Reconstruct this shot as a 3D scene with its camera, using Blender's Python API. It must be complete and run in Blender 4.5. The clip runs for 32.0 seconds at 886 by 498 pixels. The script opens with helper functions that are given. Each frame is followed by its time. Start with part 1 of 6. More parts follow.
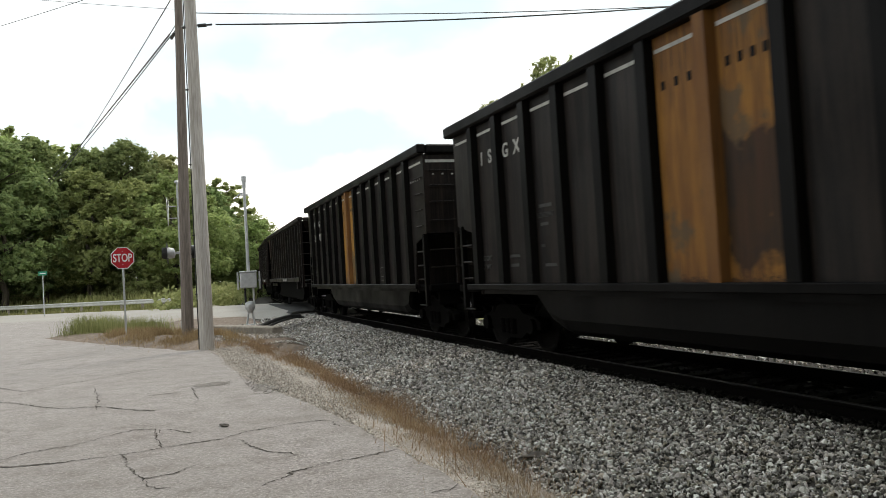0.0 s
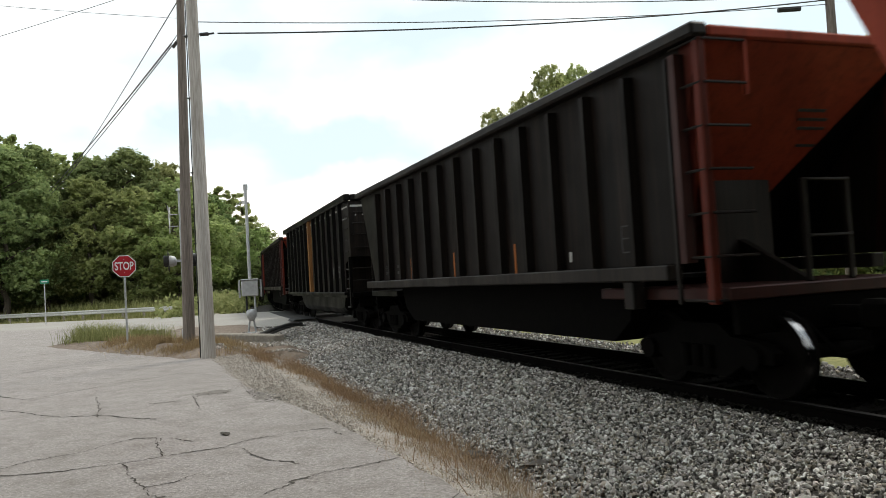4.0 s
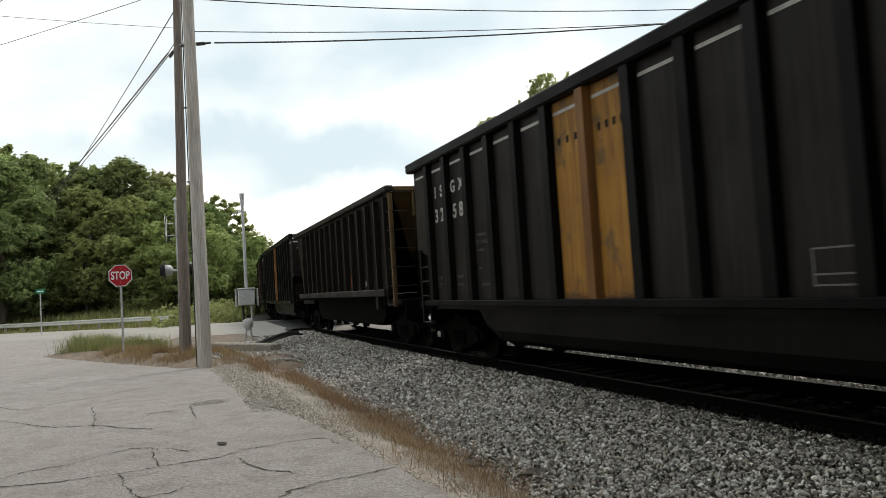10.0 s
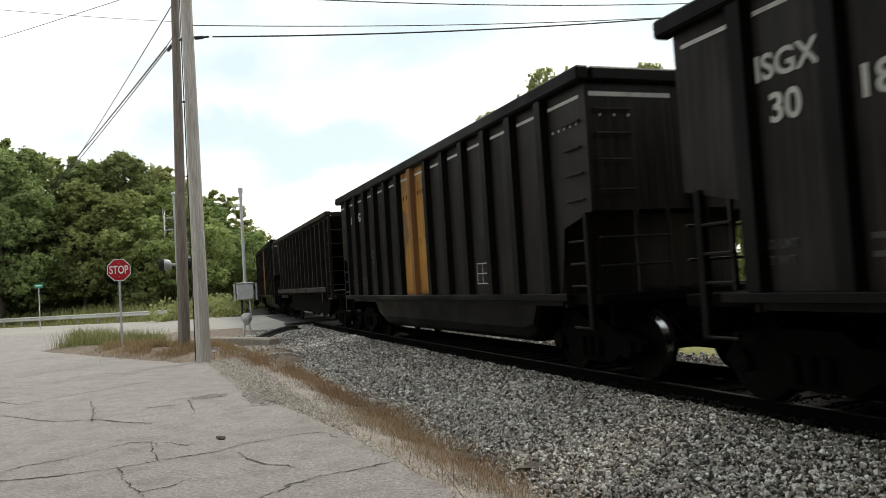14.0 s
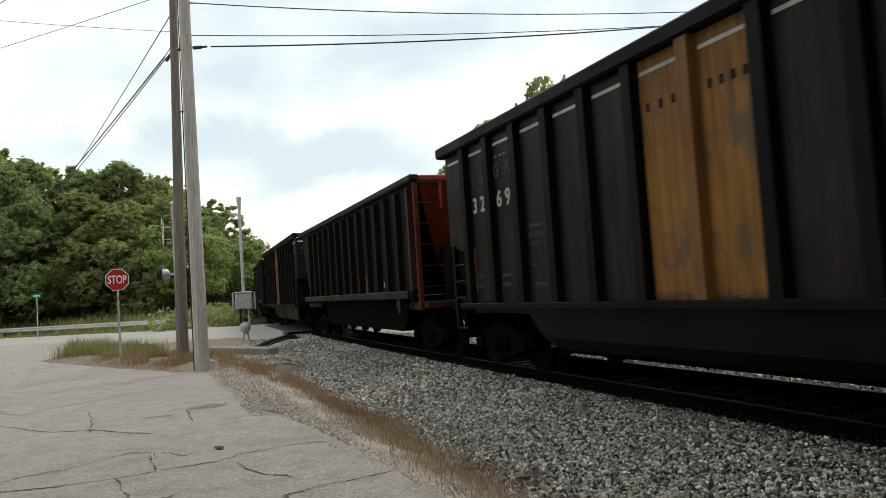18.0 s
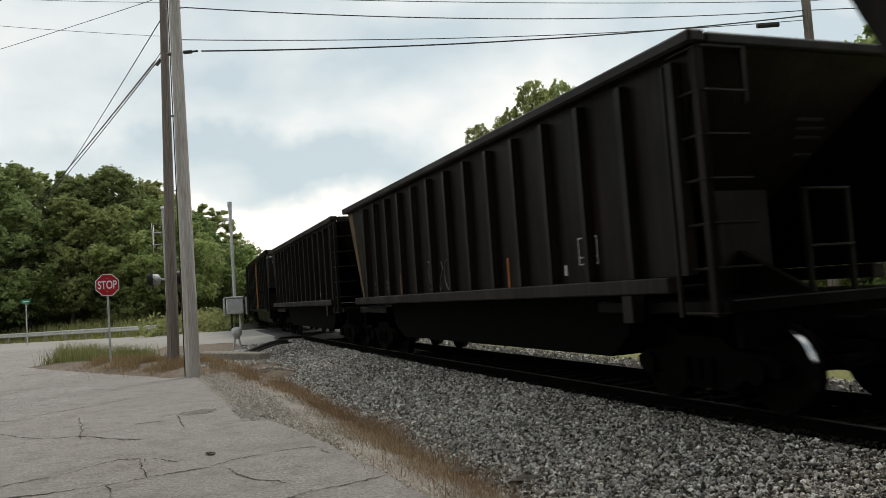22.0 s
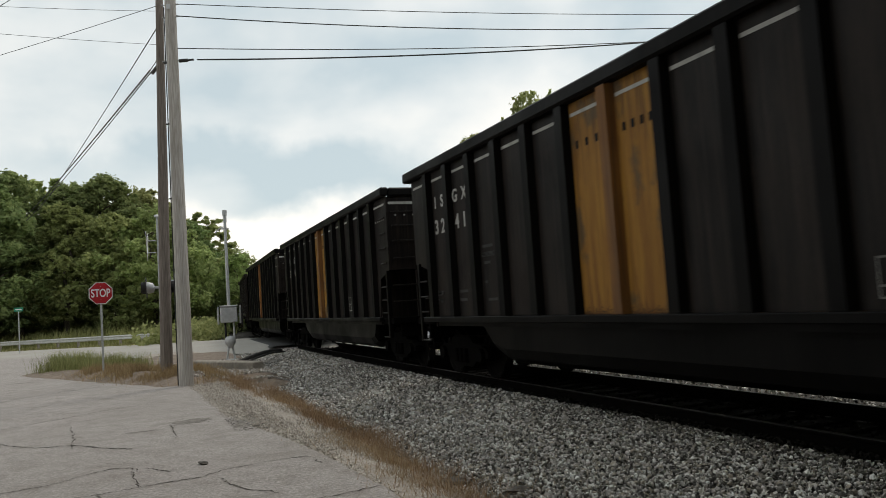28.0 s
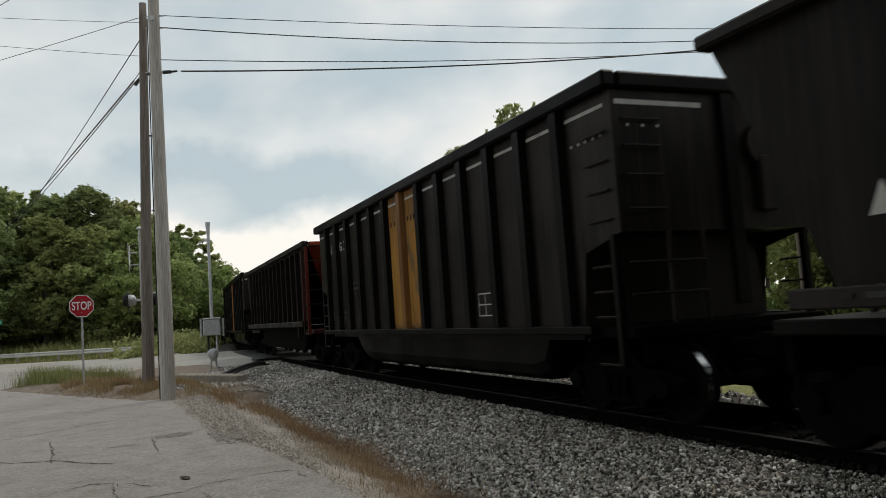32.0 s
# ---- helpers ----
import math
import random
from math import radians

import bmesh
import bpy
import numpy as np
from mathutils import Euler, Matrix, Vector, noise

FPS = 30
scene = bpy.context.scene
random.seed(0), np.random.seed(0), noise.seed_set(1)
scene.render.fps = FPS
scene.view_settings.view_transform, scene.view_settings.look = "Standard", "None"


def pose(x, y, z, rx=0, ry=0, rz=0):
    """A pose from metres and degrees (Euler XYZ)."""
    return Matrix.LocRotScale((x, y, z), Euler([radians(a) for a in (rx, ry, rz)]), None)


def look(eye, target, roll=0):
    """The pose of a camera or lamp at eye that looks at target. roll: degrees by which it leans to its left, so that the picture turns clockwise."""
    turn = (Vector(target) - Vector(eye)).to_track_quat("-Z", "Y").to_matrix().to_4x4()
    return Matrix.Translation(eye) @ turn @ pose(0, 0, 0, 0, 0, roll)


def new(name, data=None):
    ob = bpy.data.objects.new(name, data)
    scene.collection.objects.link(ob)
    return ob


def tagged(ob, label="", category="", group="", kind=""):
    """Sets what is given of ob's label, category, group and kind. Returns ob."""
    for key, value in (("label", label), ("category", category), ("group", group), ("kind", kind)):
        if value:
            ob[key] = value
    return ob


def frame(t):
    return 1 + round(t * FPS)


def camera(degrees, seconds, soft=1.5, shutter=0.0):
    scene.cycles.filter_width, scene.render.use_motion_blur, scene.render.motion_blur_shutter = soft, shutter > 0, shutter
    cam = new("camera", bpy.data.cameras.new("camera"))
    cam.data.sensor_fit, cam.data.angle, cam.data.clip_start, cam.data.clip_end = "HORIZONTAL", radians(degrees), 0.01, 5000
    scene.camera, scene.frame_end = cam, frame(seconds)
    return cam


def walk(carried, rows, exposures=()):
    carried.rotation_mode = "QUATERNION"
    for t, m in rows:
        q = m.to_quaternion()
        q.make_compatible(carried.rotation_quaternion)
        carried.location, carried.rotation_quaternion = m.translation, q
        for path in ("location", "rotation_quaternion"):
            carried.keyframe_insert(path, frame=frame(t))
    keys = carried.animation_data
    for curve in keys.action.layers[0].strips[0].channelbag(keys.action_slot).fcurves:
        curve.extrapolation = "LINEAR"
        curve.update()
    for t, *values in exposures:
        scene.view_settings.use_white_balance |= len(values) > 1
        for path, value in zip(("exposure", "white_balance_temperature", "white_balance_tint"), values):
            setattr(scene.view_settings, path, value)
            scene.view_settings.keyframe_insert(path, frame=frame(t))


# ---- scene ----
def aim(yaw, pitch, roll):
    """A standing eye 1.6 m over the pavement, turned by yaw (left), pitch (up) and roll (leaning left)."""
    return pose(0, 0, EYE, 0, 0, yaw) @ pose(0, 0, 0, 90 + pitch) @ pose(0, 0, 0, 0, 0, roll)


EYE = 1.6
cam = camera(60.64, 32.0, soft=0.85, shutter=0.12)
PATH = [
    (0, aim(-0.11, 1.47, -3.37)),
    (0.5, aim(0.05, 1.38, -3.45)),
    (1, aim(-0.09, 1.86, -3.56)),
    (1.5, aim(-0.09, 1.74, -3.54)),
    (2, aim(-0.22, 1.86, -3.56)),
    (2.5, aim(-0.00, 1.84, -3.43)),
    (3, aim(-0.19, 1.72, -3.60)),
    (3.5, aim(-0.00, 1.84, -3.39)),
    (5.5, aim(-0.25, 2.59, -3.71)),
    (6, aim(-0.16, 2.42, -3.83)),
    (6.5, aim(-0.19, 2.29, -3.66)),
    (7, aim(-0.29, 2.25, -3.68)),
    (7.5, aim(-0.19, 2.30, -3.57)),
    (8, aim(-0.17, 2.52, -3.42)),
    (8.5, aim(-0.18, 2.45, -3.56)),
    (9, aim(-0.30, 2.48, -3.60)),
    (9.5, aim(-0.44, 2.56, -3.55)),
    (10, aim(-0.32, 2.69, -3.60)),
    (10.5, aim(-0.41, 2.77, -3.75)),
    (11, aim(-0.51, 2.71, -3.63)),
    (11.5, aim(-0.56, 2.57, -3.74)),
    (12, aim(-0.60, 2.03, -3.56)),
    (12.5, aim(-0.55, 2.07, -3.75)),
    (13, aim(-0.73, 1.85, -3.67)),
    (13.5, aim(-0.69, 2.16, -3.66)),
    (14, aim(-0.39, 2.27, -3.58)),
    (14.5, aim(-0.52, 2.21, -3.46)),
    (16.5, aim(-0.62, 2.64, -3.62)),
    (17, aim(-0.38, 2.87, -3.60)),
    (17.5, aim(-0.41, 2.87, -3.74)),
    (18, aim(-0.54, 2.90, -3.81)),
    (18.5, aim(-0.70, 3.12, -3.76)),
    (19, aim(-0.68, 2.98, -3.94)),
    (19.5, aim(-0.85, 3.23, -3.74)),
    (20, aim(-1.06, 3.43, -3.75)),
    (20.5, aim(-1.03, 3.34, -3.95)),
    (21, aim(-1.08, 3.14, -3.90)),
    (21.5, aim(-1.15, 3.22, -3.94)),
    (22, aim(-1.19, 3.17, -4.02)),
    (22.5, aim(-1.22, 3.29, -3.95)),
    (23, aim(-1.07, 3.51, -3.94)),
    (23.5, aim(-1.19, 3.75, -4.05)),
    (24, aim(-1.20, 4.08, -4.12)),
    (24.5, aim(-1.54, 4.31, -4.23)),
    (25, aim(-1.49, 4.06, -4.02)),
    (25.5, aim(-1.55, 4.06, -4.01)),
    (27.5, aim(-1.53, 3.82, -3.93)),
    (28, aim(-1.63, 3.85, -3.82)),
    (28.5, aim(-1.77, 3.95, -3.68)),
    (29, aim(-1.82, 3.87, -3.90)),
    (29.5, aim(-1.91, 3.80, -4.12)),
    (30, aim(-2.20, 3.84, -4.20)),
    (30.5, aim(-2.29, 4.08, -4.21)),
    (31, aim(-2.48, 4.66, -4.18)),
    (31.5, aim(-2.50, 4.79, -4.19)),
    (32, aim(-2.86, 4.67, -3.96)),
]
EXPOSURES = [(0, 0.82, 7000, 10), (6, 0.69, 6950, 10), (12, 0.56, 7100, 10), (14, 0.74, 7100, 10), (18, 0.58, 7100, 10), (19, 0.38, 7080, 10), (23, 0.26, 7050, 10), (28, 0.23, 7050, 10), (30, 0.36, 7080, 10), (31, 0.10, 7030, 10), (32, 0.02, 6980, 10)]
walk(cam, PATH, EXPOSURES)

# ---- world and sun ----
SUN_AZ, SUN_EL = 40.0, 58.0  # degrees right of +y, above the horizon


def nd(tree, kind, **values):
    n = tree.nodes.new(kind)
    for key, value in values.items():
        n.inputs[key].default_value = value
    return n


world = bpy.data.worlds.new("sky")
scene.world = world
world.use_nodes = True
wt = world.node_tree
wt.nodes.clear()
sky = wt.nodes.new("ShaderNodeTexSky")
sky.sky_type, sky.sun_disc = "NISHITA", False
sky.sun_elevation, sky.sun_rotation = radians(SUN_EL), radians(SUN_AZ)
tc = wt.nodes.new("ShaderNodeTexCoord")
mp = wt.nodes.new("ShaderNodeMapping")
mp.inputs["Scale"].default_value = (1.0, 1.0, 2.1)
mp.inputs["Location"].default_value = (0.35, 0.1, 0.22)
wt.links.new(tc.outputs["Generated"], mp.inputs["Vector"])
n1 = nd(wt, "ShaderNodeTexNoise", Scale=3.0, Detail=5.0, Roughness=0.46, Distortion=0.1)
wt.links.new(mp.outputs["Vector"], n1.inputs["Vector"])


def wm(op, a, b2=0.0):
    n = wt.nodes.new("ShaderNodeMath")
    n.operation = op
    for k, v in enumerate((a, b2)):
        if isinstance(v, (int, float)):
            n.inputs[k].default_value = v
        else:
            wt.links.new(v, n.inputs[k])
    return n.outputs[0]


def ranged(v, f0, f1, t0, t1):
    n = wt.nodes.new("ShaderNodeMapRange")
    n.interpolation_type = "SMOOTHSTEP"
    for key, value in (("From Min", f0), ("From Max", f1), ("To Min", t0), ("To Max", t1)):
        n.inputs[key].default_value = value
    wt.links.new(v, n.inputs["Value"])
    return n.outputs["Result"]


sep_dir = wt.nodes.new("ShaderNodeSeparateXYZ")
wt.links.new(tc.outputs["Generated"], sep_dir.inputs[0])
dx, dy, dz = sep_dir.outputs
n2 = nd(wt, "ShaderNodeTexNoise", Scale=7.0, Detail=5.0, Roughness=0.5)
wt.links.new(tc.outputs["Generated"], n2.inputs["Vector"])
# a white bank of cloud low over the horizon with a ragged upper edge, and a bluer gap above it
edge = wm("ADD", dz, wm("MULTIPLY", wm("SUBTRACT", n2.outputs["Fac"], 0.5), 0.14))
bank = wm("MULTIPLY", ranged(edge, 0.105, 0.15, 0.30, 0.0), ranged(dx, -0.46, -0.22, 0.25, 1.0))
gap_a = wm("DIVIDE", wm("ADD", dx, 0.23), 0.25)
gap_e = wm("DIVIDE", wm("SUBTRACT", edge, 0.178), 0.045)
gap_r = wm("ADD", wm("MULTIPLY", gap_a, gap_a), wm("MULTIPLY", gap_e, gap_e))
gap = ranged(gap_r, 0.0, 1.6, -0.14, 0.0)
total = wm("ADD", wm("ADD", wm("MULTIPLY", wm("ADD", n1.outputs["Fac"], wm("MULTIPLY", n2.outputs["Fac"], 0.35)), 0.70), bank), gap)
ramp = wt.nodes.new("ShaderNodeValToRGB")
ramp.color_ramp.elements[0].position, ramp.color_ramp.elements[0].color = 0.36, (0.50, 0.61, 0.68, 1)
ramp.color_ramp.elements[1].position, ramp.color_ramp.elements[1].color = 0.655, (1.02, 1.01, 0.99, 1)
mid = ramp.color_ramp.elements.new(0.505)
mid.color = (0.74, 0.80, 0.835, 1)
wt.links.new(total, ramp.inputs["Fac"])
scaled = wt.nodes.new("ShaderNodeVectorMath")
scaled.operation = "SCALE"
scaled.inputs["Scale"].default_value = 0.10
wt.links.new(sky.outputs["Color"], scaled.inputs[0])
mix = wt.nodes.new("ShaderNodeMix")
mix.data_type = "RGBA"
mix.inputs["Factor"].default_value = 0.86
wt.links.new(scaled.outputs[0], mix.inputs["A"])
wt.links.new(ramp.outputs["Color"], mix.inputs["B"])
bg = nd(wt, "ShaderNodeBackground", Strength=1.0)
wo = wt.nodes.new("ShaderNodeOutputWorld")
wt.links.new(mix.outputs["Result"], bg.inputs["Color"])
wt.links.new(bg.outputs[0], wo.inputs["Surface"])

sun = new("sun", bpy.data.lights.new("sun", "SUN"))
sun.data.energy, sun.data.angle, sun.data.color = 0.9, radians(14), (1.0, 0.96, 0.9)
away = Vector((math.sin(radians(SUN_AZ)) * math.cos(radians(SUN_EL)), math.cos(radians(SUN_AZ)) * math.cos(radians(SUN_EL)), math.sin(radians(SUN_EL))))
sun.matrix_world = look(away * 60, (0, 0, 0))

# ---- materials ----


def material(name, rough=0.7, metal=0.0, spec=0.4):
    m = bpy.data.materials.new(name)
    m.use_nodes = True
    t = m.node_tree
    b = t.nodes["Principled BSDF"]
    b.inputs["Roughness"].default_value, b.inputs["Metallic"].default_value = rough, metal
    b.inputs["Specular IOR Level"].default_value = spec
    return m, t, b


def mixed(t, fac, a, b):
    n = t.nodes.new("ShaderNodeMix")
    n.data_type = "RGBA"
    for key, v in (("Factor", fac), ("A", a), ("B", b)):
        if isinstance(v, (int, float)):
            n.inputs[key].default_value = v
        elif isinstance(v, tuple):
            n.inputs[key].default_value = (*v[:3], 1)
        else:
            t.links.new(v, n.inputs[key])
    return n.outputs["Result"]


def field(t, scale, detail=4.0, rough=0.55, stretch=(1, 1, 1), lo=0.35, hi=0.65, shift=None):
    """A noise in object space, stretched, spread over 0 to 1 between lo and hi."""
    co = t.nodes.new("ShaderNodeTexCoord")
    m = t.nodes.new("ShaderNodeMapping")
    m.inputs["Scale"].default_value = stretch
    t.links.new(co.outputs["Object"], m.inputs["Vector"])
    if shift is not None:
        t.links.new(shift, m.inputs["Location"])
    n = nd(t, "ShaderNodeTexNoise", Scale=scale, Detail=detail, Roughness=rough)
    t.links.new(m.outputs["Vector"], n.inputs["Vector"])
    r = t.nodes.new("ShaderNodeMapRange")
    r.inputs["From Min"].default_value, r.inputs["From Max"].default_value = lo, hi
    t.links.new(n.outputs["Fac"], r.inputs["Value"])
    return r.outputs["Result"]


def rnd(t):
    o = t.nodes.new("ShaderNodeObjectInfo")
    return o.outputs["Random"]


def scaled_value(t, v, a, b=0.0):
    n = t.nodes.new("ShaderNodeMath")
    n.operation = "MULTIPLY_ADD"
    t.links.new(v, n.inputs[0])
    n.inputs[1].default_value, n.inputs[2].default_value = a, b
    return n.outputs[0]


def times(t, a, b):
    n = t.nodes.new("ShaderNodeMath")
    n.operation = "MULTIPLY"
    t.links.new(a, n.inputs[0])
    t.links.new(b, n.inputs[1])
    return n.outputs[0]


def bump(t, b, h, strength=0.3, dist=0.02):
    n = t.nodes.new("ShaderNodeBump")
    n.inputs["Strength"].default_value, n.inputs["Distance"].default_value = strength, dist
    t.links.new(h, n.inputs["Height"])
    t.links.new(n.outputs[0], b.inputs["Normal"])


def paint(name, base, stain, grit, rough=0.62, streaks=0.5, metal=0.0, spec=0.3, patches=0.0):
    """Weathered paint on steel: broad fading, streaks that run down, fine grit."""
    m, t, b = material(name, rough, metal, spec)
    sh = scaled_value(t, rnd(t), 37.0)
    broad = field(t, 0.9, 3, 0.5, shift=sh)
    runs = field(t, 3.0, 5, 0.6, (2.6, 2.6, 0.16), 0.48, 0.72, sh)
    fine = field(t, 26.0, 4, 0.6, lo=0.42, hi=0.75, shift=sh)
    c = mixed(t, scaled_value(t, broad, 0.55), base, stain)
    thin = field(t, 9.0, 5, 0.62, (2.4, 2.4, 0.06), 0.50, 0.72, sh)
    c = mixed(t, scaled_value(t, runs, streaks), c, grit)
    c = mixed(t, scaled_value(t, thin, 0.8 * streaks), c, tuple(1.5 * v for v in grit))
    c = mixed(t, scaled_value(t, fine, 0.25), c, stain)
    if patches:
        worn = field(t, 1.5, 9, 0.68, (1, 1, 0.45), 0.50, 0.62, sh)
        c = mixed(t, scaled_value(t, worn, patches), c, tuple(0.6 * v for v in grit))
    t.links.new(c, b.inputs["Base Color"])
    bump(t, b, fine, 0.15, 0.004)
    r = scaled_value(t, broad, 0.2, rough - 0.1)
    t.links.new(r, b.inputs["Roughness"])
    return m


def plain(name, base, second, scale=8.0, rough=0.7, metal=0.0, bumped=0.2, stretch=(1, 1, 1), spec=0.3):
    m, t, b = material(name, rough, metal, spec)
    f1 = field(t, scale, 6, 0.6, stretch)
    f2 = field(t, scale * 0.17, 3, 0.5, stretch, 0.4, 0.7)
    c = mixed(t, f1, base, second)
    c = mixed(t, scaled_value(t, f2, 0.35), c, tuple(0.6 * v for v in base))
    t.links.new(c, b.inputs["Base Color"])
    bump(t, b, f1, bumped, 0.01)
    return m


M = {}
M["black"] = paint("black car paint", (0.0120, 0.0099, 0.0094), (0.0058, 0.0049, 0.0047), (0.041, 0.030, 0.025), rough=0.46, spec=0.10, patches=0.6)
M["rib"] = paint("near-black car paint", (0.0034, 0.003, 0.003), (0.0022, 0.002, 0.002), (0.009, 0.007, 0.006), rough=0.46, spec=0.07)
M["black_b"] = paint("old black hopper paint", (0.0076, 0.0062, 0.0058), (0.0038, 0.0032, 0.003), (0.030, 0.0195, 0.0148), streaks=0.5, rough=0.48, spec=0.09, patches=0.5)
M["rib_b"] = paint("worn black post paint", (0.0115, 0.0095, 0.0088), (0.005, 0.0042, 0.0038), (0.034, 0.022, 0.016), streaks=0.5, rough=0.5, spec=0.16)
M["sill"] = paint("dusty worn sill paint", (0.019, 0.0158, 0.0145), (0.010, 0.0083, 0.0076), (0.042, 0.031, 0.025), streaks=0.5, rough=0.55, spec=0.14)
M["rib_red"] = paint("black post paint rusted red", (0.0095, 0.0074, 0.0066), (0.0055, 0.0043, 0.0039), (0.023, 0.0148, 0.011), streaks=0.5, spec=0.1)
M["tubpaint"] = paint("near-black tub paint", (0.0034, 0.0031, 0.0031), (0.002, 0.0018, 0.0018), (0.009, 0.0075, 0.0065), rough=0.45, spec=0.08)
M["midred"] = paint("soot-stained red paint", (0.12, 0.020, 0.012), (0.05, 0.012, 0.008), (0.014, 0.007, 0.006), streaks=0.6, spec=0.12)
M["red"] = paint("oxide red paint", (0.30, 0.046, 0.022), (0.16, 0.026, 0.015), (0.03, 0.01, 0.007), streaks=0.35, spec=0.15)
M["darkred"] = paint("sooty red paint", (0.05, 0.010, 0.0075), (0.02, 0.007, 0.006), (0.01, 0.006, 0.005), streaks=0.6)
M["tan"] = paint("faded tan paint", (0.11, 0.066, 0.023), (0.06, 0.034, 0.013), (0.02, 0.012, 0.008), streaks=0.5)
def height_band(t, z0, z1):
    """0 at height z0 over the rail, 1 at z1, on a part whose origin is its car's."""
    co = t.nodes.new("ShaderNodeTexCoord")
    sp = t.nodes.new("ShaderNodeSeparateXYZ")
    t.links.new(co.outputs["Object"], sp.inputs[0])
    r = t.nodes.new("ShaderNodeMapRange")
    r.inputs["From Min"].default_value, r.inputs["From Max"].default_value = z0, z1
    t.links.new(sp.outputs[2], r.inputs["Value"])
    return r.outputs["Result"]


def over(t, a, b, lo, hi):
    """The sum of two fields, spread over 0 to 1 between lo and hi."""
    n = t.nodes.new("ShaderNodeMath")
    t.links.new(a, n.inputs[0])
    t.links.new(b, n.inputs[1])
    r = t.nodes.new("ShaderNodeMapRange")
    r.inputs["From Min"].default_value, r.inputs["From Max"].default_value = lo, hi
    t.links.new(n.outputs[0], r.inputs["Value"])
    return r.outputs["Result"]


def yellow_paint(name, base, faded, rust, dark, wear, burnt=False):
    """Yellow panel paint: fading, rust runs from the top and slots, a ragged rusty foot, worn patches."""
    m, t, b = material(name, 0.6, 0.0, 0.2)
    sh = scaled_value(t, rnd(t), 41.0)
    broad = field(t, 0.8, 4, 0.55, shift=sh)
    runs = field(t, 5.0, 6, 0.6, (2.4, 2.4, 0.14), 0.42, 0.72, sh)
    thin = field(t, 13.0, 4, 0.6, (3.0, 3.0, 0.10), 0.50, 0.66, sh)
    fine = field(t, 30.0, 4, 0.65, lo=0.40, hi=0.75, shift=sh)
    c = mixed(t, scaled_value(t, broad, 0.8), base, faded)
    c = mixed(t, scaled_value(t, runs, 0.75 * wear), c, rust)
    c = mixed(t, scaled_value(t, fine, 0.3), c, faded)
    top = over(t, height_band(t, 2.6, 3.6), thin, 0.75, 1.7)
    c = mixed(t, scaled_value(t, top, 0.75 * wear), c, dark)
    foot = over(t, height_band(t, 1.75, 1.2), thin, 0.75, 1.5)
    c = mixed(t, scaled_value(t, foot, 0.8), c, rust)
    edge = over(t, height_band(t, 1.36, 1.2), fine, 0.9, 1.2)
    c = mixed(t, scaled_value(t, edge, 0.75), c, dark)
    worn = field(t, 1.5, 8, 0.62, (1, 1, 0.8), 0.54, 0.60, sh)
    c = mixed(t, scaled_value(t, worn, 0.7 * wear), c, (0.075, 0.062, 0.042))
    if burnt:
        ragged = field(t, 2.6, 7, 0.62, (1, 1, 1), 0.30, 0.72, sh)
        blot = times(t, over(t, height_band(t, 1.2, 1.55), ragged, 0.75, 1.2), over(t, height_band(t, 2.85, 2.55), ragged, 0.8, 1.15))
        c = mixed(t, scaled_value(t, blot, 0.9), c, mixed(t, scaled_value(t, runs, 0.55), (0.013, 0.009, 0.008), (0.085, 0.032, 0.015)))
    t.links.new(c, b.inputs["Base Color"])
    bump(t, b, fine, 0.2, 0.004)
    return m


M["yellow"] = yellow_paint("rusting yellow paint", (0.40, 0.20, 0.034), (0.27, 0.125, 0.024), (0.13, 0.046, 0.012), (0.04, 0.02, 0.012), 0.95)
M["yellow_old"] = yellow_paint("yellow paint worn to rust", (0.33, 0.155, 0.03), (0.19, 0.08, 0.02), (0.085, 0.03, 0.012), (0.03, 0.016, 0.012), 1.0)
M["yellow_burnt"] = yellow_paint("yellow paint burnt to bare rust", (0.36, 0.17, 0.03), (0.20, 0.085, 0.02), (0.085, 0.03, 0.012), (0.03, 0.016, 0.012), 1.0, True)
M["rust_rib"] = paint("rusted yellow post paint", (0.22, 0.095, 0.019), (0.12, 0.045, 0.012), (0.04, 0.016, 0.01), streaks=0.7)
M["orange"] = paint("orange reflective tape", (0.36, 0.105, 0.016), (0.24, 0.07, 0.014), (0.12, 0.04, 0.02), streaks=0.4)
M["white"] = paint("scuffed white paint", (0.52, 0.51, 0.485), (0.33, 0.32, 0.305), (0.15, 0.145, 0.135), streaks=0.5)
M["dim"] = paint("sooted white stencil", (0.050, 0.049, 0.047), (0.028, 0.027, 0.026), (0.022, 0.022, 0.022), streaks=0.6)
M["grey"] = paint("sooted grey lettering", (0.17, 0.165, 0.155), (0.10, 0.097, 0.09), (0.05, 0.05, 0.05), streaks=0.6)
M["pale"] = paint("pale spray paint", (0.50, 0.49, 0.48), (0.34, 0.33, 0.32), (0.1, 0.1, 0.1), streaks=0.4)
M["graffiti"] = paint("faded spray paint", (0.15, 0.15, 0.155), (0.08, 0.085, 0.09), (0.04, 0.04, 0.04), streaks=0.3)
# base taken below grime to stand in for shade under the cars
M["steel"] = plain("grimy cast steel darkened as under-car shade", (0.0022, 0.002, 0.0018), (0.004, 0.0034, 0.003), 9, 0.85, 0.0, spec=0.04)
M["tread"], _t, _b = material("polished wheel steel", 0.13, 1.0)
_b.inputs["Base Color"].default_value = (0.42, 0.42, 0.43, 1)
# wheel faces get the same painted under-car shade
M["wheel"] = plain("wheel steel darkened as under-car shade", (0.003, 0.0026, 0.0024), (0.006, 0.005, 0.0045), 7, 0.8, 0.0, spec=0.05)
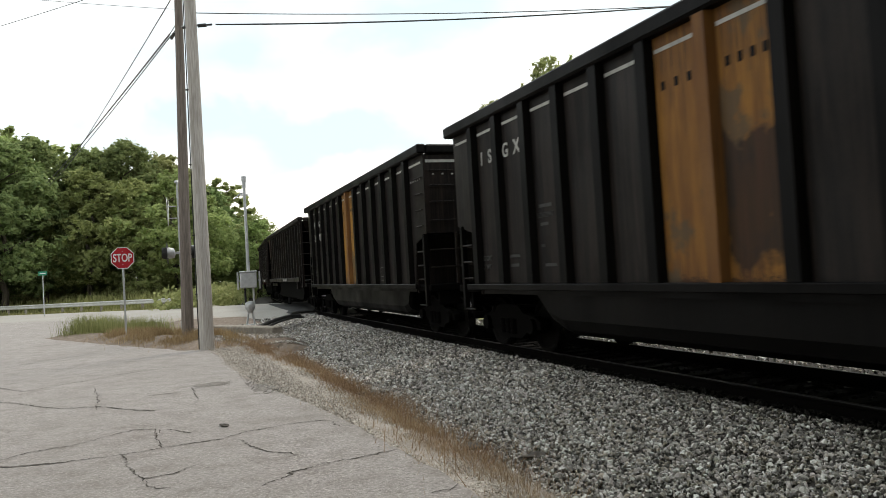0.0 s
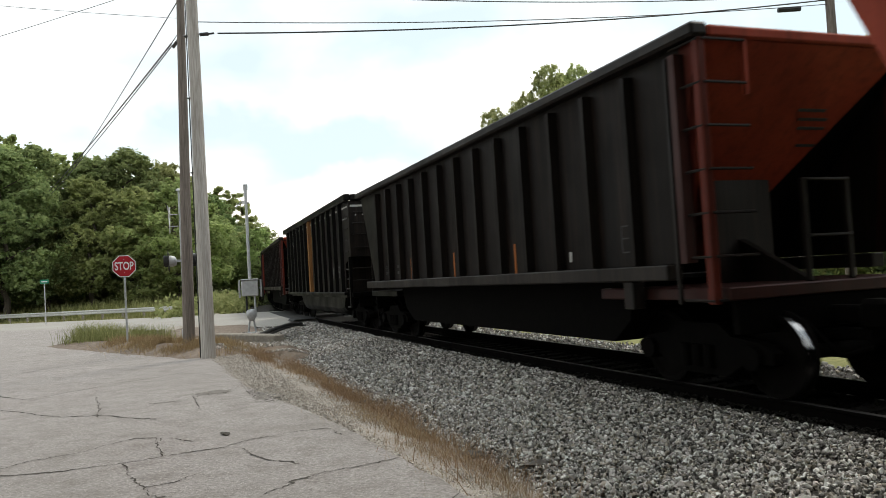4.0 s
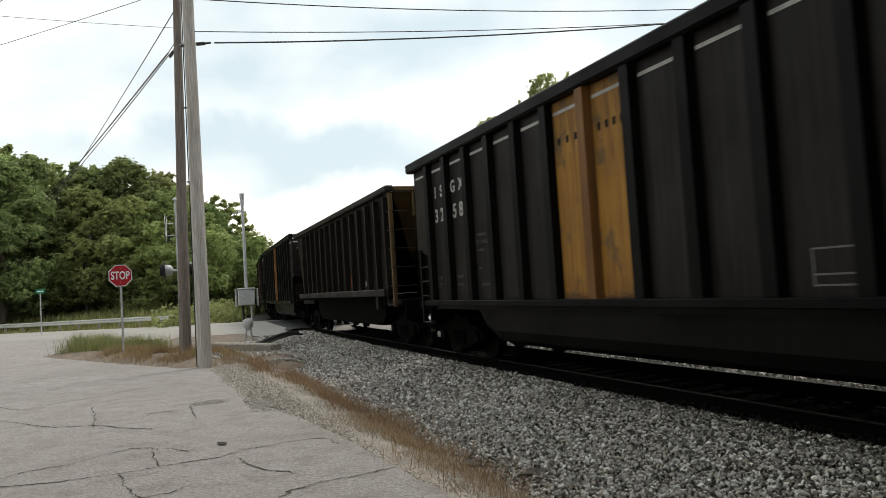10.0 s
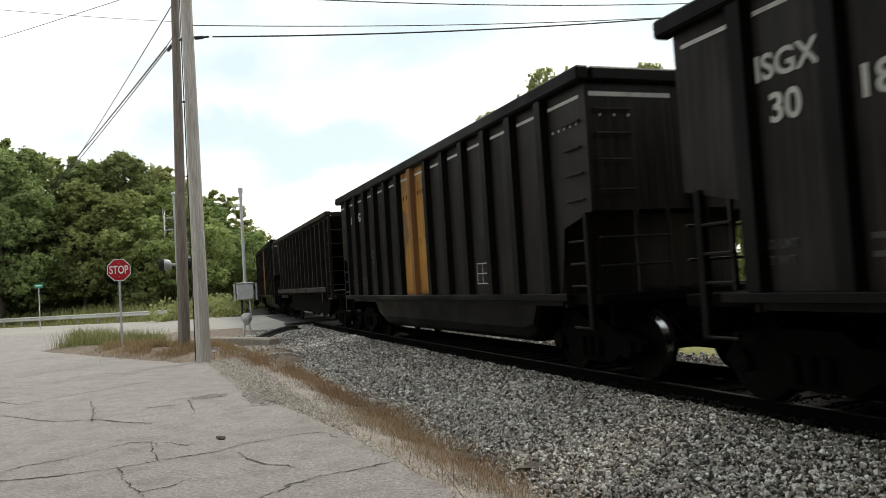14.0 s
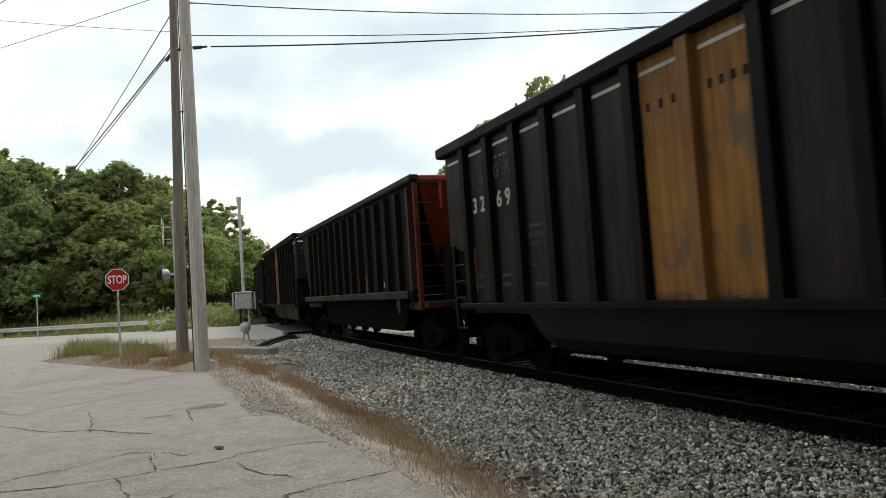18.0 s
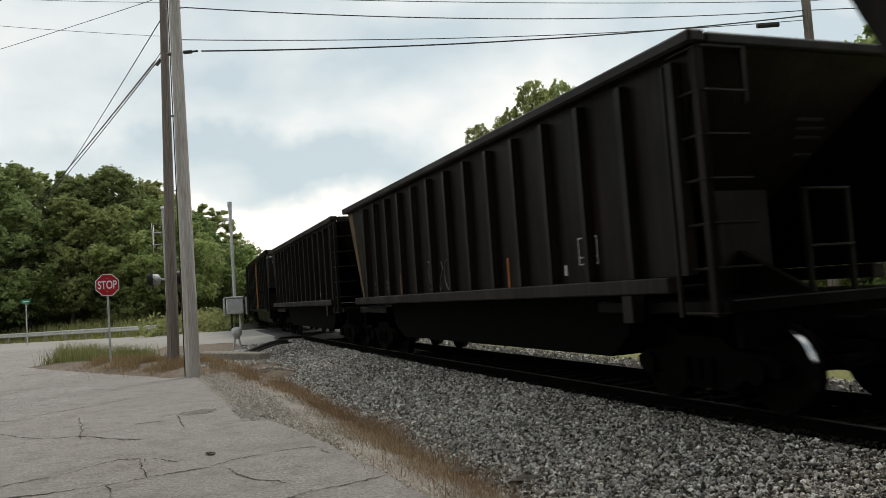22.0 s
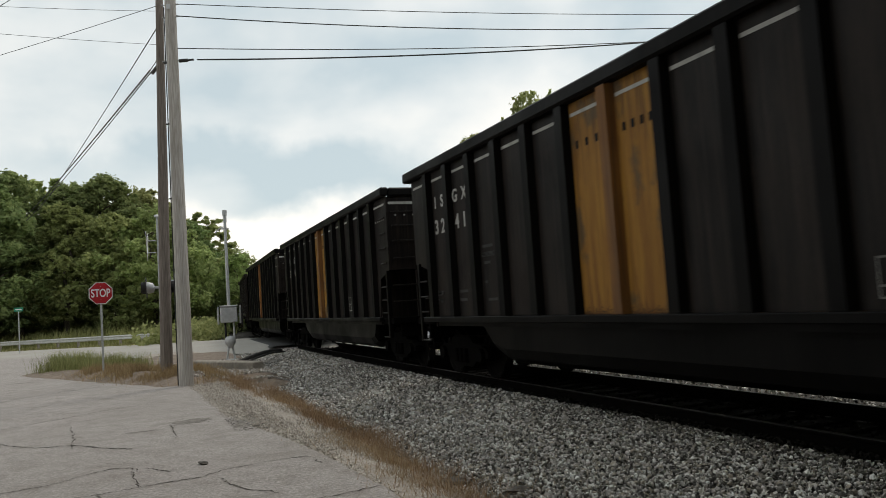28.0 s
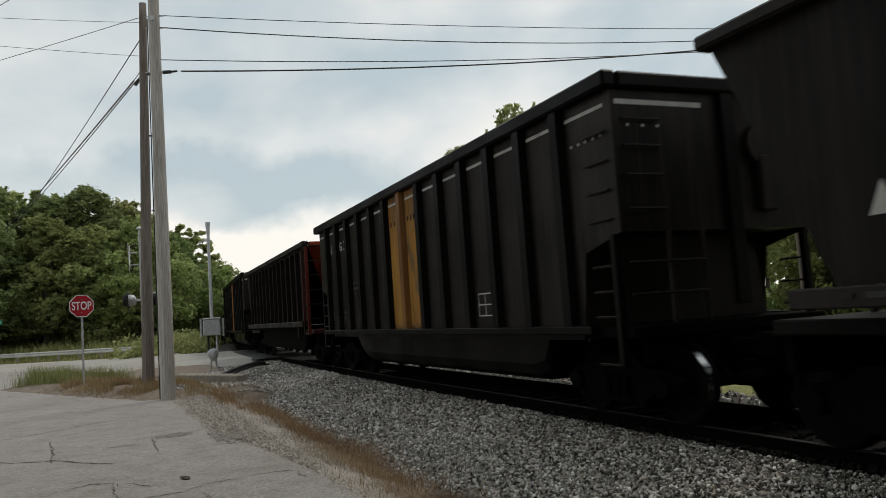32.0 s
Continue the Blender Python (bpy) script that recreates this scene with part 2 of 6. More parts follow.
# rail and head colours pulled near black in place of the train's shadow
M["rail"] = plain("rusted rail darkened as under-train shade", (0.0038, 0.003, 0.0026), (0.0026, 0.0022, 0.002), 14, 0.85, 0.0, spec=0.03)
M["railhead"], _t, _b = material("worn rail head", 0.5, 1.0)
_b.inputs["Base Color"].default_value = (0.055, 0.052, 0.05, 1)
# creosote brown, with shade below the train put into the colour too
M["tie"] = plain("creosoted tie darkened as under-train shade", (0.006, 0.005, 0.0045), (0.013, 0.011, 0.009), 6, 0.9, stretch=(1, 6, 1), spec=0.1)
M["pole"] = plain("weathered pole wood", (0.33, 0.297, 0.27), (0.58, 0.545, 0.51), 9, 0.85, bumped=0.5, stretch=(6, 6, 0.25))
M["pole_dark"] = plain("brown pole wood", (0.125, 0.10, 0.086), (0.26, 0.222, 0.195), 9, 0.85, bumped=0.5, stretch=(6, 6, 0.25))
M["wire"] = plain("weathered cable", (0.03, 0.03, 0.03), (0.06, 0.06, 0.06), 20, 0.6)
M["galv"] = plain("galvanised steel", (0.42, 0.43, 0.44), (0.55, 0.56, 0.57), 12, 0.5, 0.5, 0.05)
M["alu"] = plain("aluminium paint", (0.55, 0.56, 0.57), (0.42, 0.43, 0.44), 9, 0.45, 0.3, 0.08)
M["guard"] = plain("dull guard rail steel", (0.50, 0.50, 0.48), (0.62, 0.62, 0.60), 6, 0.55, 0.15, 0.05)
M["signred"] = plain("red sign sheet", (0.42, 0.012, 0.02), (0.36, 0.012, 0.02), 5, 0.45, bumped=0.02)
M["signwhite"] = plain("white sign sheet", (0.72, 0.72, 0.72), (0.64, 0.64, 0.64), 5, 0.45, bumped=0.02)
M["signgreen"] = plain("green sign sheet", (0.02, 0.22, 0.13), (0.03, 0.25, 0.15), 5, 0.45, bumped=0.02)
M["rubber"] = plain("black rubber", (0.02, 0.02, 0.02), (0.035, 0.034, 0.033), 8, 0.7)
M["lens"] = plain("unlit dark red lens", (0.10, 0.01, 0.01), (0.06, 0.008, 0.008), 8, 0.15)
M["concrete"] = plain("old grey timber and concrete", (0.22, 0.195, 0.165), (0.34, 0.31, 0.27), 10, 0.9, bumped=0.4)
M["lawn"] = plain("pale mown grass ground", (0.22, 0.23, 0.085), (0.38, 0.36, 0.16), 14, 0.95, bumped=0.5)
M["mulch"] = plain("dirt with dead stalks", (0.14, 0.108, 0.086), (0.26, 0.21, 0.168), 7, 0.95, bumped=0.5)
M["crumb"] = plain("broken asphalt", (0.16, 0.148, 0.136), (0.30, 0.28, 0.255), 12, 0.9)
M["base_course"] = plain("broken asphalt base", (0.12, 0.108, 0.098), (0.30, 0.275, 0.25), 22, 0.95, bumped=0.8)
M["debris"] = plain("dark wet debris", (0.07, 0.062, 0.054), (0.14, 0.125, 0.11), 12, 0.8)
M["bark"] = plain("bark", (0.07, 0.055, 0.043), (0.13, 0.11, 0.09), 14, 0.9, bumped=0.6, stretch=(3, 3, 0.5))


def grown(name, a, b2, thin=0.5):
    """Leaves and blades: each piece its own shade, a little light through them."""
    m = bpy.data.materials.new(name)
    m.use_nodes = True
    t = m.node_tree
    t.nodes.clear()
    g = t.nodes.new("ShaderNodeNewGeometry")
    c = mixed(t, g.outputs["Random Per Island"], a, b2)
    big = field(t, 0.32, 2, 0.5, lo=0.35, hi=0.7)
    c = mixed(t, scaled_value(t, big, 0.6), c, tuple(0.6 * v for v in a))
    hue = nd(t, "ShaderNodeHueSaturation")
    t.links.new(scaled_value(t, rnd(t), 0.03, 0.494), hue.inputs["Hue"])
    t.links.new(scaled_value(t, rnd(t), 0.35, 0.95), hue.inputs["Value"])
    hue.inputs["Saturation"].default_value = 0.92
    t.links.new(c, hue.inputs["Color"])
    c = hue.outputs["Color"]
    d = nd(t, "ShaderNodeBsdfDiffuse")
    tr = nd(t, "ShaderNodeBsdfTranslucent")
    t.links.new(c, d.inputs["Color"])
    t.links.new(c, tr.inputs["Color"])
    ms = nd(t, "ShaderNodeMixShader", Fac=thin)
    t.links.new(d.outputs[0], ms.inputs[1])
    t.links.new(tr.outputs[0], ms.inputs[2])
    o = t.nodes.new("ShaderNodeOutputMaterial")
    t.links.new(ms.outputs[0], o.inputs["Surface"])
    return m


M["leaf"] = grown("summer leaves", (0.235, 0.29, 0.10), (0.45, 0.49, 0.19), 0.6)
M["leaf_dark"] = grown("deep green leaves", (0.18, 0.24, 0.092), (0.35, 0.40, 0.16), 0.6)
M["leaf_light"] = grown("yellow green leaves", (0.29, 0.31, 0.12), (0.47, 0.48, 0.21), 0.65)
M["weed"] = grown("bank weeds", (0.235, 0.26, 0.09), (0.43, 0.43, 0.18), 0.45)
M["grass"] = grown("roadside grass", (0.20, 0.215, 0.07), (0.43, 0.41, 0.185), 0.3)
M["straw"] = grown("dead brown grass", (0.235, 0.128, 0.072), (0.44, 0.30, 0.185), 0.2)
M["pale_straw"] = grown("bleached dead grass", (0.33, 0.225, 0.14), (0.52, 0.42, 0.29), 0.2)

# asphalt: pale aged aggregate, tar spots, long stains
m, t, b = material("aged asphalt", 0.9)
f1 = field(t, 26, 6, 0.85, lo=0.34, hi=0.66)
f2 = field(t, 0.45, 7, 0.66, lo=0.36, hi=0.64)
f3 = field(t, 2.6, 9, 0.7, lo=0.47, hi=0.66)
f4 = field(t, 48, 2, 0.6, lo=0.60, hi=0.66)
f5 = field(t, 11, 6, 0.7, lo=0.54, hi=0.70)
c = mixed(t, f1, (0.125, 0.113, 0.107), (0.53, 0.49, 0.47))
c = mixed(t, scaled_value(t, f2, 0.5), c, (0.245, 0.218, 0.20))
c = mixed(t, scaled_value(t, f3, 0.55), c, (0.17, 0.15, 0.13))
c = mixed(t, scaled_value(t, f5, 0.45), c, (0.14, 0.125, 0.108))
c = mixed(t, scaled_value(t, f4, 0.6), c, (0.62, 0.59, 0.54))
t.links.new(c, b.inputs["Base Color"])
bump(t, b, f1, 0.7, 0.008)
M["asphalt"] = m

m, t, b = material("light road surface", 0.9)
f1 = field(t, 50, 3, 0.7)
f2 = field(t, 0.3, 4, 0.5)
c = mixed(t, f1, (0.31, 0.293, 0.265), (0.40, 0.385, 0.355))
c = mixed(t, scaled_value(t, f2, 0.4), c, (0.27, 0.25, 0.225))
t.links.new(c, b.inputs["Base Color"])
M["road"] = m
M["crack"] = plain("tarred crack", (0.05, 0.044, 0.038), (0.10, 0.088, 0.076), 20, 0.95)

# shoulder: brown dirt and fine gravel
m, t, b = material("gravelly dirt", 0.95)
vo = nd(t, "ShaderNodeTexVoronoi", Scale=38.0)
co = t.nodes.new("ShaderNodeTexCoord")
t.links.new(co.outputs["Object"], vo.inputs["Vector"])
f2 = field(t, 1.6, 5, 0.6)
c = mixed(t, f2, (0.215, 0.18, 0.15), (0.34, 0.30, 0.26))
sep = t.nodes.new("ShaderNodeSeparateColor")
t.links.new(vo.outputs["Color"], sep.inputs[0])
c = mixed(t, scaled_value(t, sep.outputs[0], 0.5), c, (0.47, 0.44, 0.405))
t.links.new(c, b.inputs["Base Color"])
bump(t, b, vo.outputs["Distance"], 0.8, 0.02)
M["dirt"] = m

m, t, b = material("verge earth", 0.95)
f1 = field(t, 5, 6, 0.6)
f2 = field(t, 0.25, 4, 0.5)
c = mixed(t, f1, (0.085, 0.11, 0.035), (0.17, 0.17, 0.075))
c = mixed(t, scaled_value(t, f2, 0.6), c, (0.20, 0.165, 0.10))
t.links.new(c, b.inputs["Base Color"])
M["earth"] = m

# ballast stone, each its own grey
def pebbles(name, tones):
    m, t, b = material(name, 0.85)
    g = t.nodes.new("ShaderNodeNewGeometry")
    ra = t.nodes.new("ShaderNodeValToRGB")
    els = ra.color_ramp.elements
    els[0].position, els[0].color = 0.0, (*tones[0], 1)
    els[1].position, els[1].color = 1.0, (*tones[-1], 1)
    for i, cc in enumerate(tones[1:-1]):
        els.new((i + 1) / (len(tones) - 1)).color = (*cc, 1)
    t.links.new(g.outputs["Random Per Island"], ra.inputs["Fac"])
    f1 = field(t, 60, 3, 0.6)
    f2 = field(t, 1.4, 5, 0.6, lo=0.45, hi=0.7)
    c = mixed(t, scaled_value(t, f1, 0.12), ra.outputs["Color"], (0.2, 0.185, 0.17))
    c = mixed(t, scaled_value(t, f2, 0.22), c, (0.19, 0.165, 0.14))
    t.links.new(c, b.inputs["Base Color"])
    return m


M["ballast"] = pebbles("crushed ballast stone", ((0.08, 0.074, 0.067), (0.34, 0.325, 0.30), (0.60, 0.545, 0.515), (0.19, 0.178, 0.162), (0.44, 0.385, 0.315), (0.70, 0.685, 0.65), (0.88, 0.86, 0.82)))
M["gravel"] = pebbles("pale gravel", ((0.26, 0.225, 0.19), (0.50, 0.455, 0.405), (0.37, 0.325, 0.28), (0.72, 0.68, 0.62), (0.55, 0.49, 0.425)))
# stone tones lowered for soot and for the cars' shade painted in
M["soot_shaded"] = pebbles("ballast stone with soot and painted shade", ((0.03, 0.027, 0.024), (0.10, 0.092, 0.083), (0.05, 0.045, 0.04), (0.17, 0.155, 0.14), (0.08, 0.07, 0.058)))
# coal dust and the shadow under the train, both in one colour
M["coal"] = plain("stone black with coal and painted shade", (0.006, 0.0055, 0.005), (0.017, 0.015, 0.013), 20, 0.9, spec=0.1)
M["bed"] = plain("ballast bed", (0.03, 0.027, 0.024), (0.09, 0.082, 0.074), 30, 0.95, bumped=0.8)

# ---- mesh tools ----


class Shape:
    """Vertices and faces of one part."""

    def __init__(self):
        self.v, self.f = [], []

    def add(self, v, f):
        n = len(self.v)
        self.v += [tuple(p) for p in v]
        self.f += [tuple(i + n for i in q) for q in f]
        return self

    def box(self, x0, x1, y0, y1, z0, z1, e=0.0):
        """A box, its vertical and long edges cut by e."""
        if e <= 0:
            v = [(x, y, z) for x in (x0, x1) for y in (y0, y1) for z in (z0, z1)]
            return self.add(v, [(0, 1, 3, 2), (4, 6, 7, 5), (0, 4, 5, 1), (2, 3, 7, 6), (0, 2, 6, 4), (1, 5, 7, 3)])
        ring = [(x0 + e, y0), (x1 - e, y0), (x1, y0 + e), (x1, y1 - e), (x1 - e, y1), (x0 + e, y1), (x0, y1 - e), (x0, y0 + e)]
        inner = [(min(max(x, x0 + e), x1 - e), min(max(y, y0 + e), y1 - e)) for x, y in ring]
        v = [(x, y, z0) for x, y in inner] + [(x, y, z0 + e) for x, y in ring] + [(x, y, z1 - e) for x, y in ring] + [(x, y, z1) for x, y in inner]
        f = [tuple(range(7, -1, -1)), tuple(range(24, 32))]
        for k in range(3):
            f += [(8 * k + i, 8 * k + (i + 1) % 8, 8 * k + 8 + (i + 1) % 8, 8 * k + 8 + i) for i in range(8)]
        return self.add(v, f)

    def prism(self, ring, axis, a, b):
        """A closed outline in the two other axes, drawn along axis from a to b."""
        put = {"x": lambda p, q: (q, p[0], p[1]), "y": lambda p, q: (p[0], q, p[1]), "z": lambda p, q: (p[0], p[1], q)}[axis]
        n = len(ring)
        v = [put(p, a) for p in ring] + [put(p, b) for p in ring]
        f = [tuple(range(n)), tuple(range(2 * n - 1, n - 1, -1))] + [(i, n + i, n + (i + 1) % n, (i + 1) % n) for i in range(n)]
        return self.add(v, f)

    def tube(self, p, q, r, r2=None, n=8):
        p, q = Vector(p), Vector(q)
        d = (q - p).normalized()
        s = d.orthogonal().normalized()
        w = d.cross(s)
        r2 = r if r2 is None else r2
        v = [p + (s * math.cos(a) + w * math.sin(a)) * r for a in (2 * math.pi * i / n for i in range(n))]
        v += [q + (s * math.cos(a) + w * math.sin(a)) * r2 for a in (2 * math.pi * i / n for i in range(n))]
        f = [(i, (i + 1) % n, n + (i + 1) % n, n + i) for i in range(n)] + [tuple(range(n - 1, -1, -1)), tuple(range(n, 2 * n))]
        return self.add(v, f)

    def path(self, pts, r, n=6):
        """One bent bar of even thickness through the points."""
        pts = [Vector(p) for p in pts]
        v, k = [], len(pts)
        for i, p in enumerate(pts):
            d = (pts[min(i + 1, k - 1)] - pts[max(i - 1, 0)]).normalized()
            e = Vector((0, 0, 1)) if abs(d.z) < 0.9 else Vector((1, 0, 0))
            s = d.cross(e).normalized()
            w = s.cross(d)
            v += [p + (s * math.cos(a) + w * math.sin(a)) * r for a in (2 * math.pi * j / n for j in range(n))]
        f = [(i * n + j, i * n + (j + 1) % n, (i + 1) * n + (j + 1) % n, (i + 1) * n + j) for i in range(k - 1) for j in range(n)]
        return self.add(v, f + [tuple(range(n - 1, -1, -1)), tuple(range((k - 1) * n, k * n))])

    def lathe(self, prof, n=24, axis="y"):
        """A profile of (radius, along) turned round an axis."""
        v, f, k = [], [], len(prof)
        for i in range(n):
            ca, sa = math.cos(2 * math.pi * i / n), math.sin(2 * math.pi * i / n)
            for r, h in prof:
                v.append({"y": (r * ca, h, r * sa), "z": (r * ca, r * sa, h), "x": (h, r * ca, r * sa)}[axis])
        for i in range(n):
            j = (i + 1) % n
            f += [(i * k + m2, j * k + m2, j * k + m2 + 1, i * k + m2 + 1) for m2 in range(k - 1)]
        return self.add(v, f)

    def mesh(self, name, mat, smooth=False):
        me = bpy.data.meshes.new(name)
        me.from_pydata(self.v, [], self.f)
        bm = bmesh.new()
        bm.from_mesh(me)
        bmesh.ops.recalc_face_normals(bm, faces=bm.faces)
        bm.to_mesh(me)
        bm.free()
        me.materials.append(M[mat])
        if smooth:
            me.polygons.foreach_set("use_smooth", [True] * len(me.polygons))
        return me


CACHE = {}


def part(name, shape, mat, parent=None, label="", at=None, smooth=False):
    """Links one mesh as an object under its thing. shape: a Shape, or (key, function) of a shape that is shared."""
    if isinstance(shape, tuple):
        key = (shape[0], mat)
        if key not in CACHE:
            CACHE[key] = shape[1]().mesh(name, mat, smooth)
        me = CACHE[key]
    elif isinstance(shape, Shape):
        me = shape.mesh(name, mat, smooth)
    else:
        me = shape
    ob = new(name, me)
    if parent is not None:
        ob.parent = parent
    if at is not None:
        ob.matrix_basis = at
    if label:
        tagged(ob, label)
    return ob


def soup(name, verts, quads, mat, label, category, kind="stuff", smooth=False):
    """Many small loose pieces as one object, from arrays."""
    me = bpy.data.meshes.new(name)
    me.from_pydata(verts.tolist(), [], quads.tolist())
    me.materials.append(M[mat])
    if smooth:
        me.polygons.foreach_set("use_smooth", [True] * len(me.polygons))
    return tagged(new(name, me), label, category, kind=kind)


TEXTS = {}


def lettering(text, size, mat, spread=1.0):
    """Raised letters in the x, z plane that face -y, as a mesh; origin at the left foot."""
    key = (text, size, mat, spread)
    if key not in TEXTS:
        cu = bpy.data.curves.new("lettering", "FONT")
        cu.body, cu.size, cu.extrude, cu.space_character = text, size, 0.004, spread
        cu.offset = 0.02 * size
        ob = new("lettering", cu)
        dg = bpy.context.evaluated_depsgraph_get()
        me = bpy.data.meshes.new_from_object(ob.evaluated_get(dg))
        bpy.data.objects.remove(ob)
        me.transform(pose(0, 0, 0, 90))
        me.materials.clear()
        me.materials.append(M[mat])
        TEXTS[key] = me
    return TEXTS[key]


# ---- the track's line ----
RAIL = 0.09          # top of rail over the pavement
STEP = 0.5
SS = np.arange(-520.0, 700.0, STEP)
CURV = np.where(SS < -30, 0.0, -0.00109) + np.where(SS > 25, -7.8e-5 * (np.minimum(SS, 62) - 25), 0.0)
CURV = np.where(SS > 300, 0.0, CURV)
I0 = int(np.argmin(np.abs(SS)))
HEAD = np.cumsum(CURV) * STEP
HEAD += 0.37191 - HEAD[I0]
TX = np.cumsum(-np.sin(HEAD)) * STEP
TY = np.cumsum(np.cos(HEAD)) * STEP
TX += 7.42263 - TX[I0]
TY -= TY[I0]


def track(s):
    """The centre of the track at arc s, from beside the camera: x, y and the heading left of +y."""
    return float(np.interp(s, SS, TX)), float(np.interp(s, SS, TY)), float(np.interp(s, SS, HEAD))


def beside(s, off, z=0.0):
    """A point off metres to the camera's side of the track."""
    x, y, h = track(s)
    return Vector((x - math.cos(h) * off, y - math.sin(h) * off, z))


def car_pose(s):
    a, c = track(s - 6.17), track(s + 6.17)
    return pose((a[0] + c[0]) / 2, (a[1] + c[1]) / 2, RAIL, 0, 0, math.degrees(math.atan2(a[1] - c[1], a[0] - c[0])))

# ---- ground, road and pavement ----
rng = np.random.default_rng(7)
ROAD_A, ROAD_D, ROAD_N = Vector((-25.1, 42.85)), Vector((0.913, -0.408)), Vector((0.408, 0.913))  # near edge, along, across


def road_across(x, y):
    return (Vector((x, y)) - ROAD_A).dot(ROAD_N)


def side_of(x, y):
    """Arc and distance from the track's centre, to the camera's side, for a place near it."""
    k = int(np.argmin((TX - x) ** 2 + (TY - y) ** 2))
    h = HEAD[k]
    return SS[k], -(x - TX[k]) * math.cos(h) - (y - TY[k]) * math.sin(h)


def mound(x, y):
    """The low island between lot and road, where poles and sign stand."""
    a, c = Vector((-5.9, 19.3)), Vector((-12.9, 26.4))
    d = c - a
    k = max(0.0, min(1.0, (Vector((x, y)) - a).dot(d) / d.length_squared))
    r = (Vector((x, y)) - a - d * k).length
    return 0.26 * math.exp(-((r / 0.8) ** 2)) * (1 - 0.35 * k)


def land(x, y):
    w = road_across(x, y)
    s, off = side_of(x, y)
    z = -0.12
    if w > 9:
        # the bank, cut through by the track
        z += min(1.6, max(0.0, (w - 14) * 0.075)) * min(1.0, max(0.0, (abs(off) - 5.0) / 6.0))
    if s > -100 and s < 300 and abs(off) < 9:
        z -= 0.28 * max(0.0, 1 - max(0.0, abs(off) - 4.5) / 4.5)
    return z


def ground():
    xs = np.unique(np.r_[-2600, -1200, -600, -300, -200, np.arange(-140, 141, 4.0), 200, 300, 600, 1200, 2600])
    ys = np.unique(np.r_[-2600, -1200, -600, -300, -150, np.arange(-80, 201, 4.0), 260, 400, 700, 1400, 2600])
    v = [(x, y, land(x, y) if abs(x) < 150 and -90 < y < 210 else -0.12) for y in ys for x in xs]
    n = len(xs)
    f = [(j * n + i, j * n + i + 1, (j + 1) * n + i + 1, (j + 1) * n + i) for j in range(len(ys) - 1) for i in range(n - 1)]
    sh = Shape().add(v, f)
    tagged(part("ground", sh, "earth", smooth=True), "grassy verge ground reaching away under the trees", "ground", kind="structure")


ground()


def strip(name, s0, s1, ds, profile, mat, label, category, wobble=0.0, kind="structure"):
    """A band along the track; profile: distances to the camera's side with heights, taken in order."""
    v, f, k = [], [], len(profile)
    n = int(round((s1 - s0) / ds)) + 1
    for i in range(n):
        s = s0 + ds * i
        for off, z in profile:
            w = wobble * (noise.noise(Vector((s * 0.35, off * 0.2, 3.0))) + 0.5 * noise.noise(Vector((s * 1.7, off, 9.0))))
            v.append(beside(s, off + w, z + 0.25 * w * 0.2))
    for i in range(n - 1):
        f += [(i * k + j, i * k + j + 1, (i + 1) * k + j + 1, (i + 1) * k + j) for j in range(k - 1)]
    return tagged(part(name, Shape().add(v, f), mat, smooth=True), label, category, kind=kind)


# the stone bed across the track: distance to the camera's side, height
BED = [(-5.2, -0.5), (-3.9, -0.34), (-1.9, -0.13), (-1.4, -0.11), (0.78, -0.11), (1.02, -0.075), (1.5, -0.07), (1.85, -0.115), (3.0, -0.22), (4.0, -0.30), (4.5, -0.5)]
# dark sheet: coal dust with the train's shadow painted in
strip("coal_dust", -60, 180, 1.0, [(-1.5, -0.137), (-1.4, -0.116), (0.72, -0.116), (0.8, -0.137)], "coal", "black sheet of coal dust and painted shade between the rails", "coal dust", 0.08)
strip("ballast_bed", -60, 180, 1.0, [(o, z - 0.012) for o, z in BED], "bed",
      "grey crushed stone ballast under the railway track", "ballast")
strip("far_verge", -40, 36, 1.0, [(-18, -0.1), (-8, -0.12), (-4.4, -0.16), (-3.7, -0.30), (-3.4, -0.5)], "lawn", "pale green mown verge on the far side of the track", "verge", 0.1)
strip("shoulder", -30, 60, 0.25, [(3.7, -0.34), (3.95, -0.285), (4.2, -0.22), (4.5, -0.12), (4.75, -0.055), (5.0, -0.02), (5.4, -0.01), (6.2, -0.02), (7.2, -0.06)], "dirt",
      "gravelly brown dirt shoulder beside the asphalt", "shoulder", 0.10)


def lot_edge(s):
    e = float(np.interp(s, [-30, 7, 10.4, 12.4, 13.2, 15.3, 17.2, 21], [4.8, 4.8, 4.96, 5.15, 5.28, 5.60, 5.68, 5.8])) + 0.05 * noise.noise(Vector((s * 0.5, 1.0, 0.0))) + 0.05 * noise.noise(Vector((s * 2.1, 4.0, 0.0)))
    return min(e + max(0.0, s - 21) ** 1.5 * 0.10, max(8.6, e))


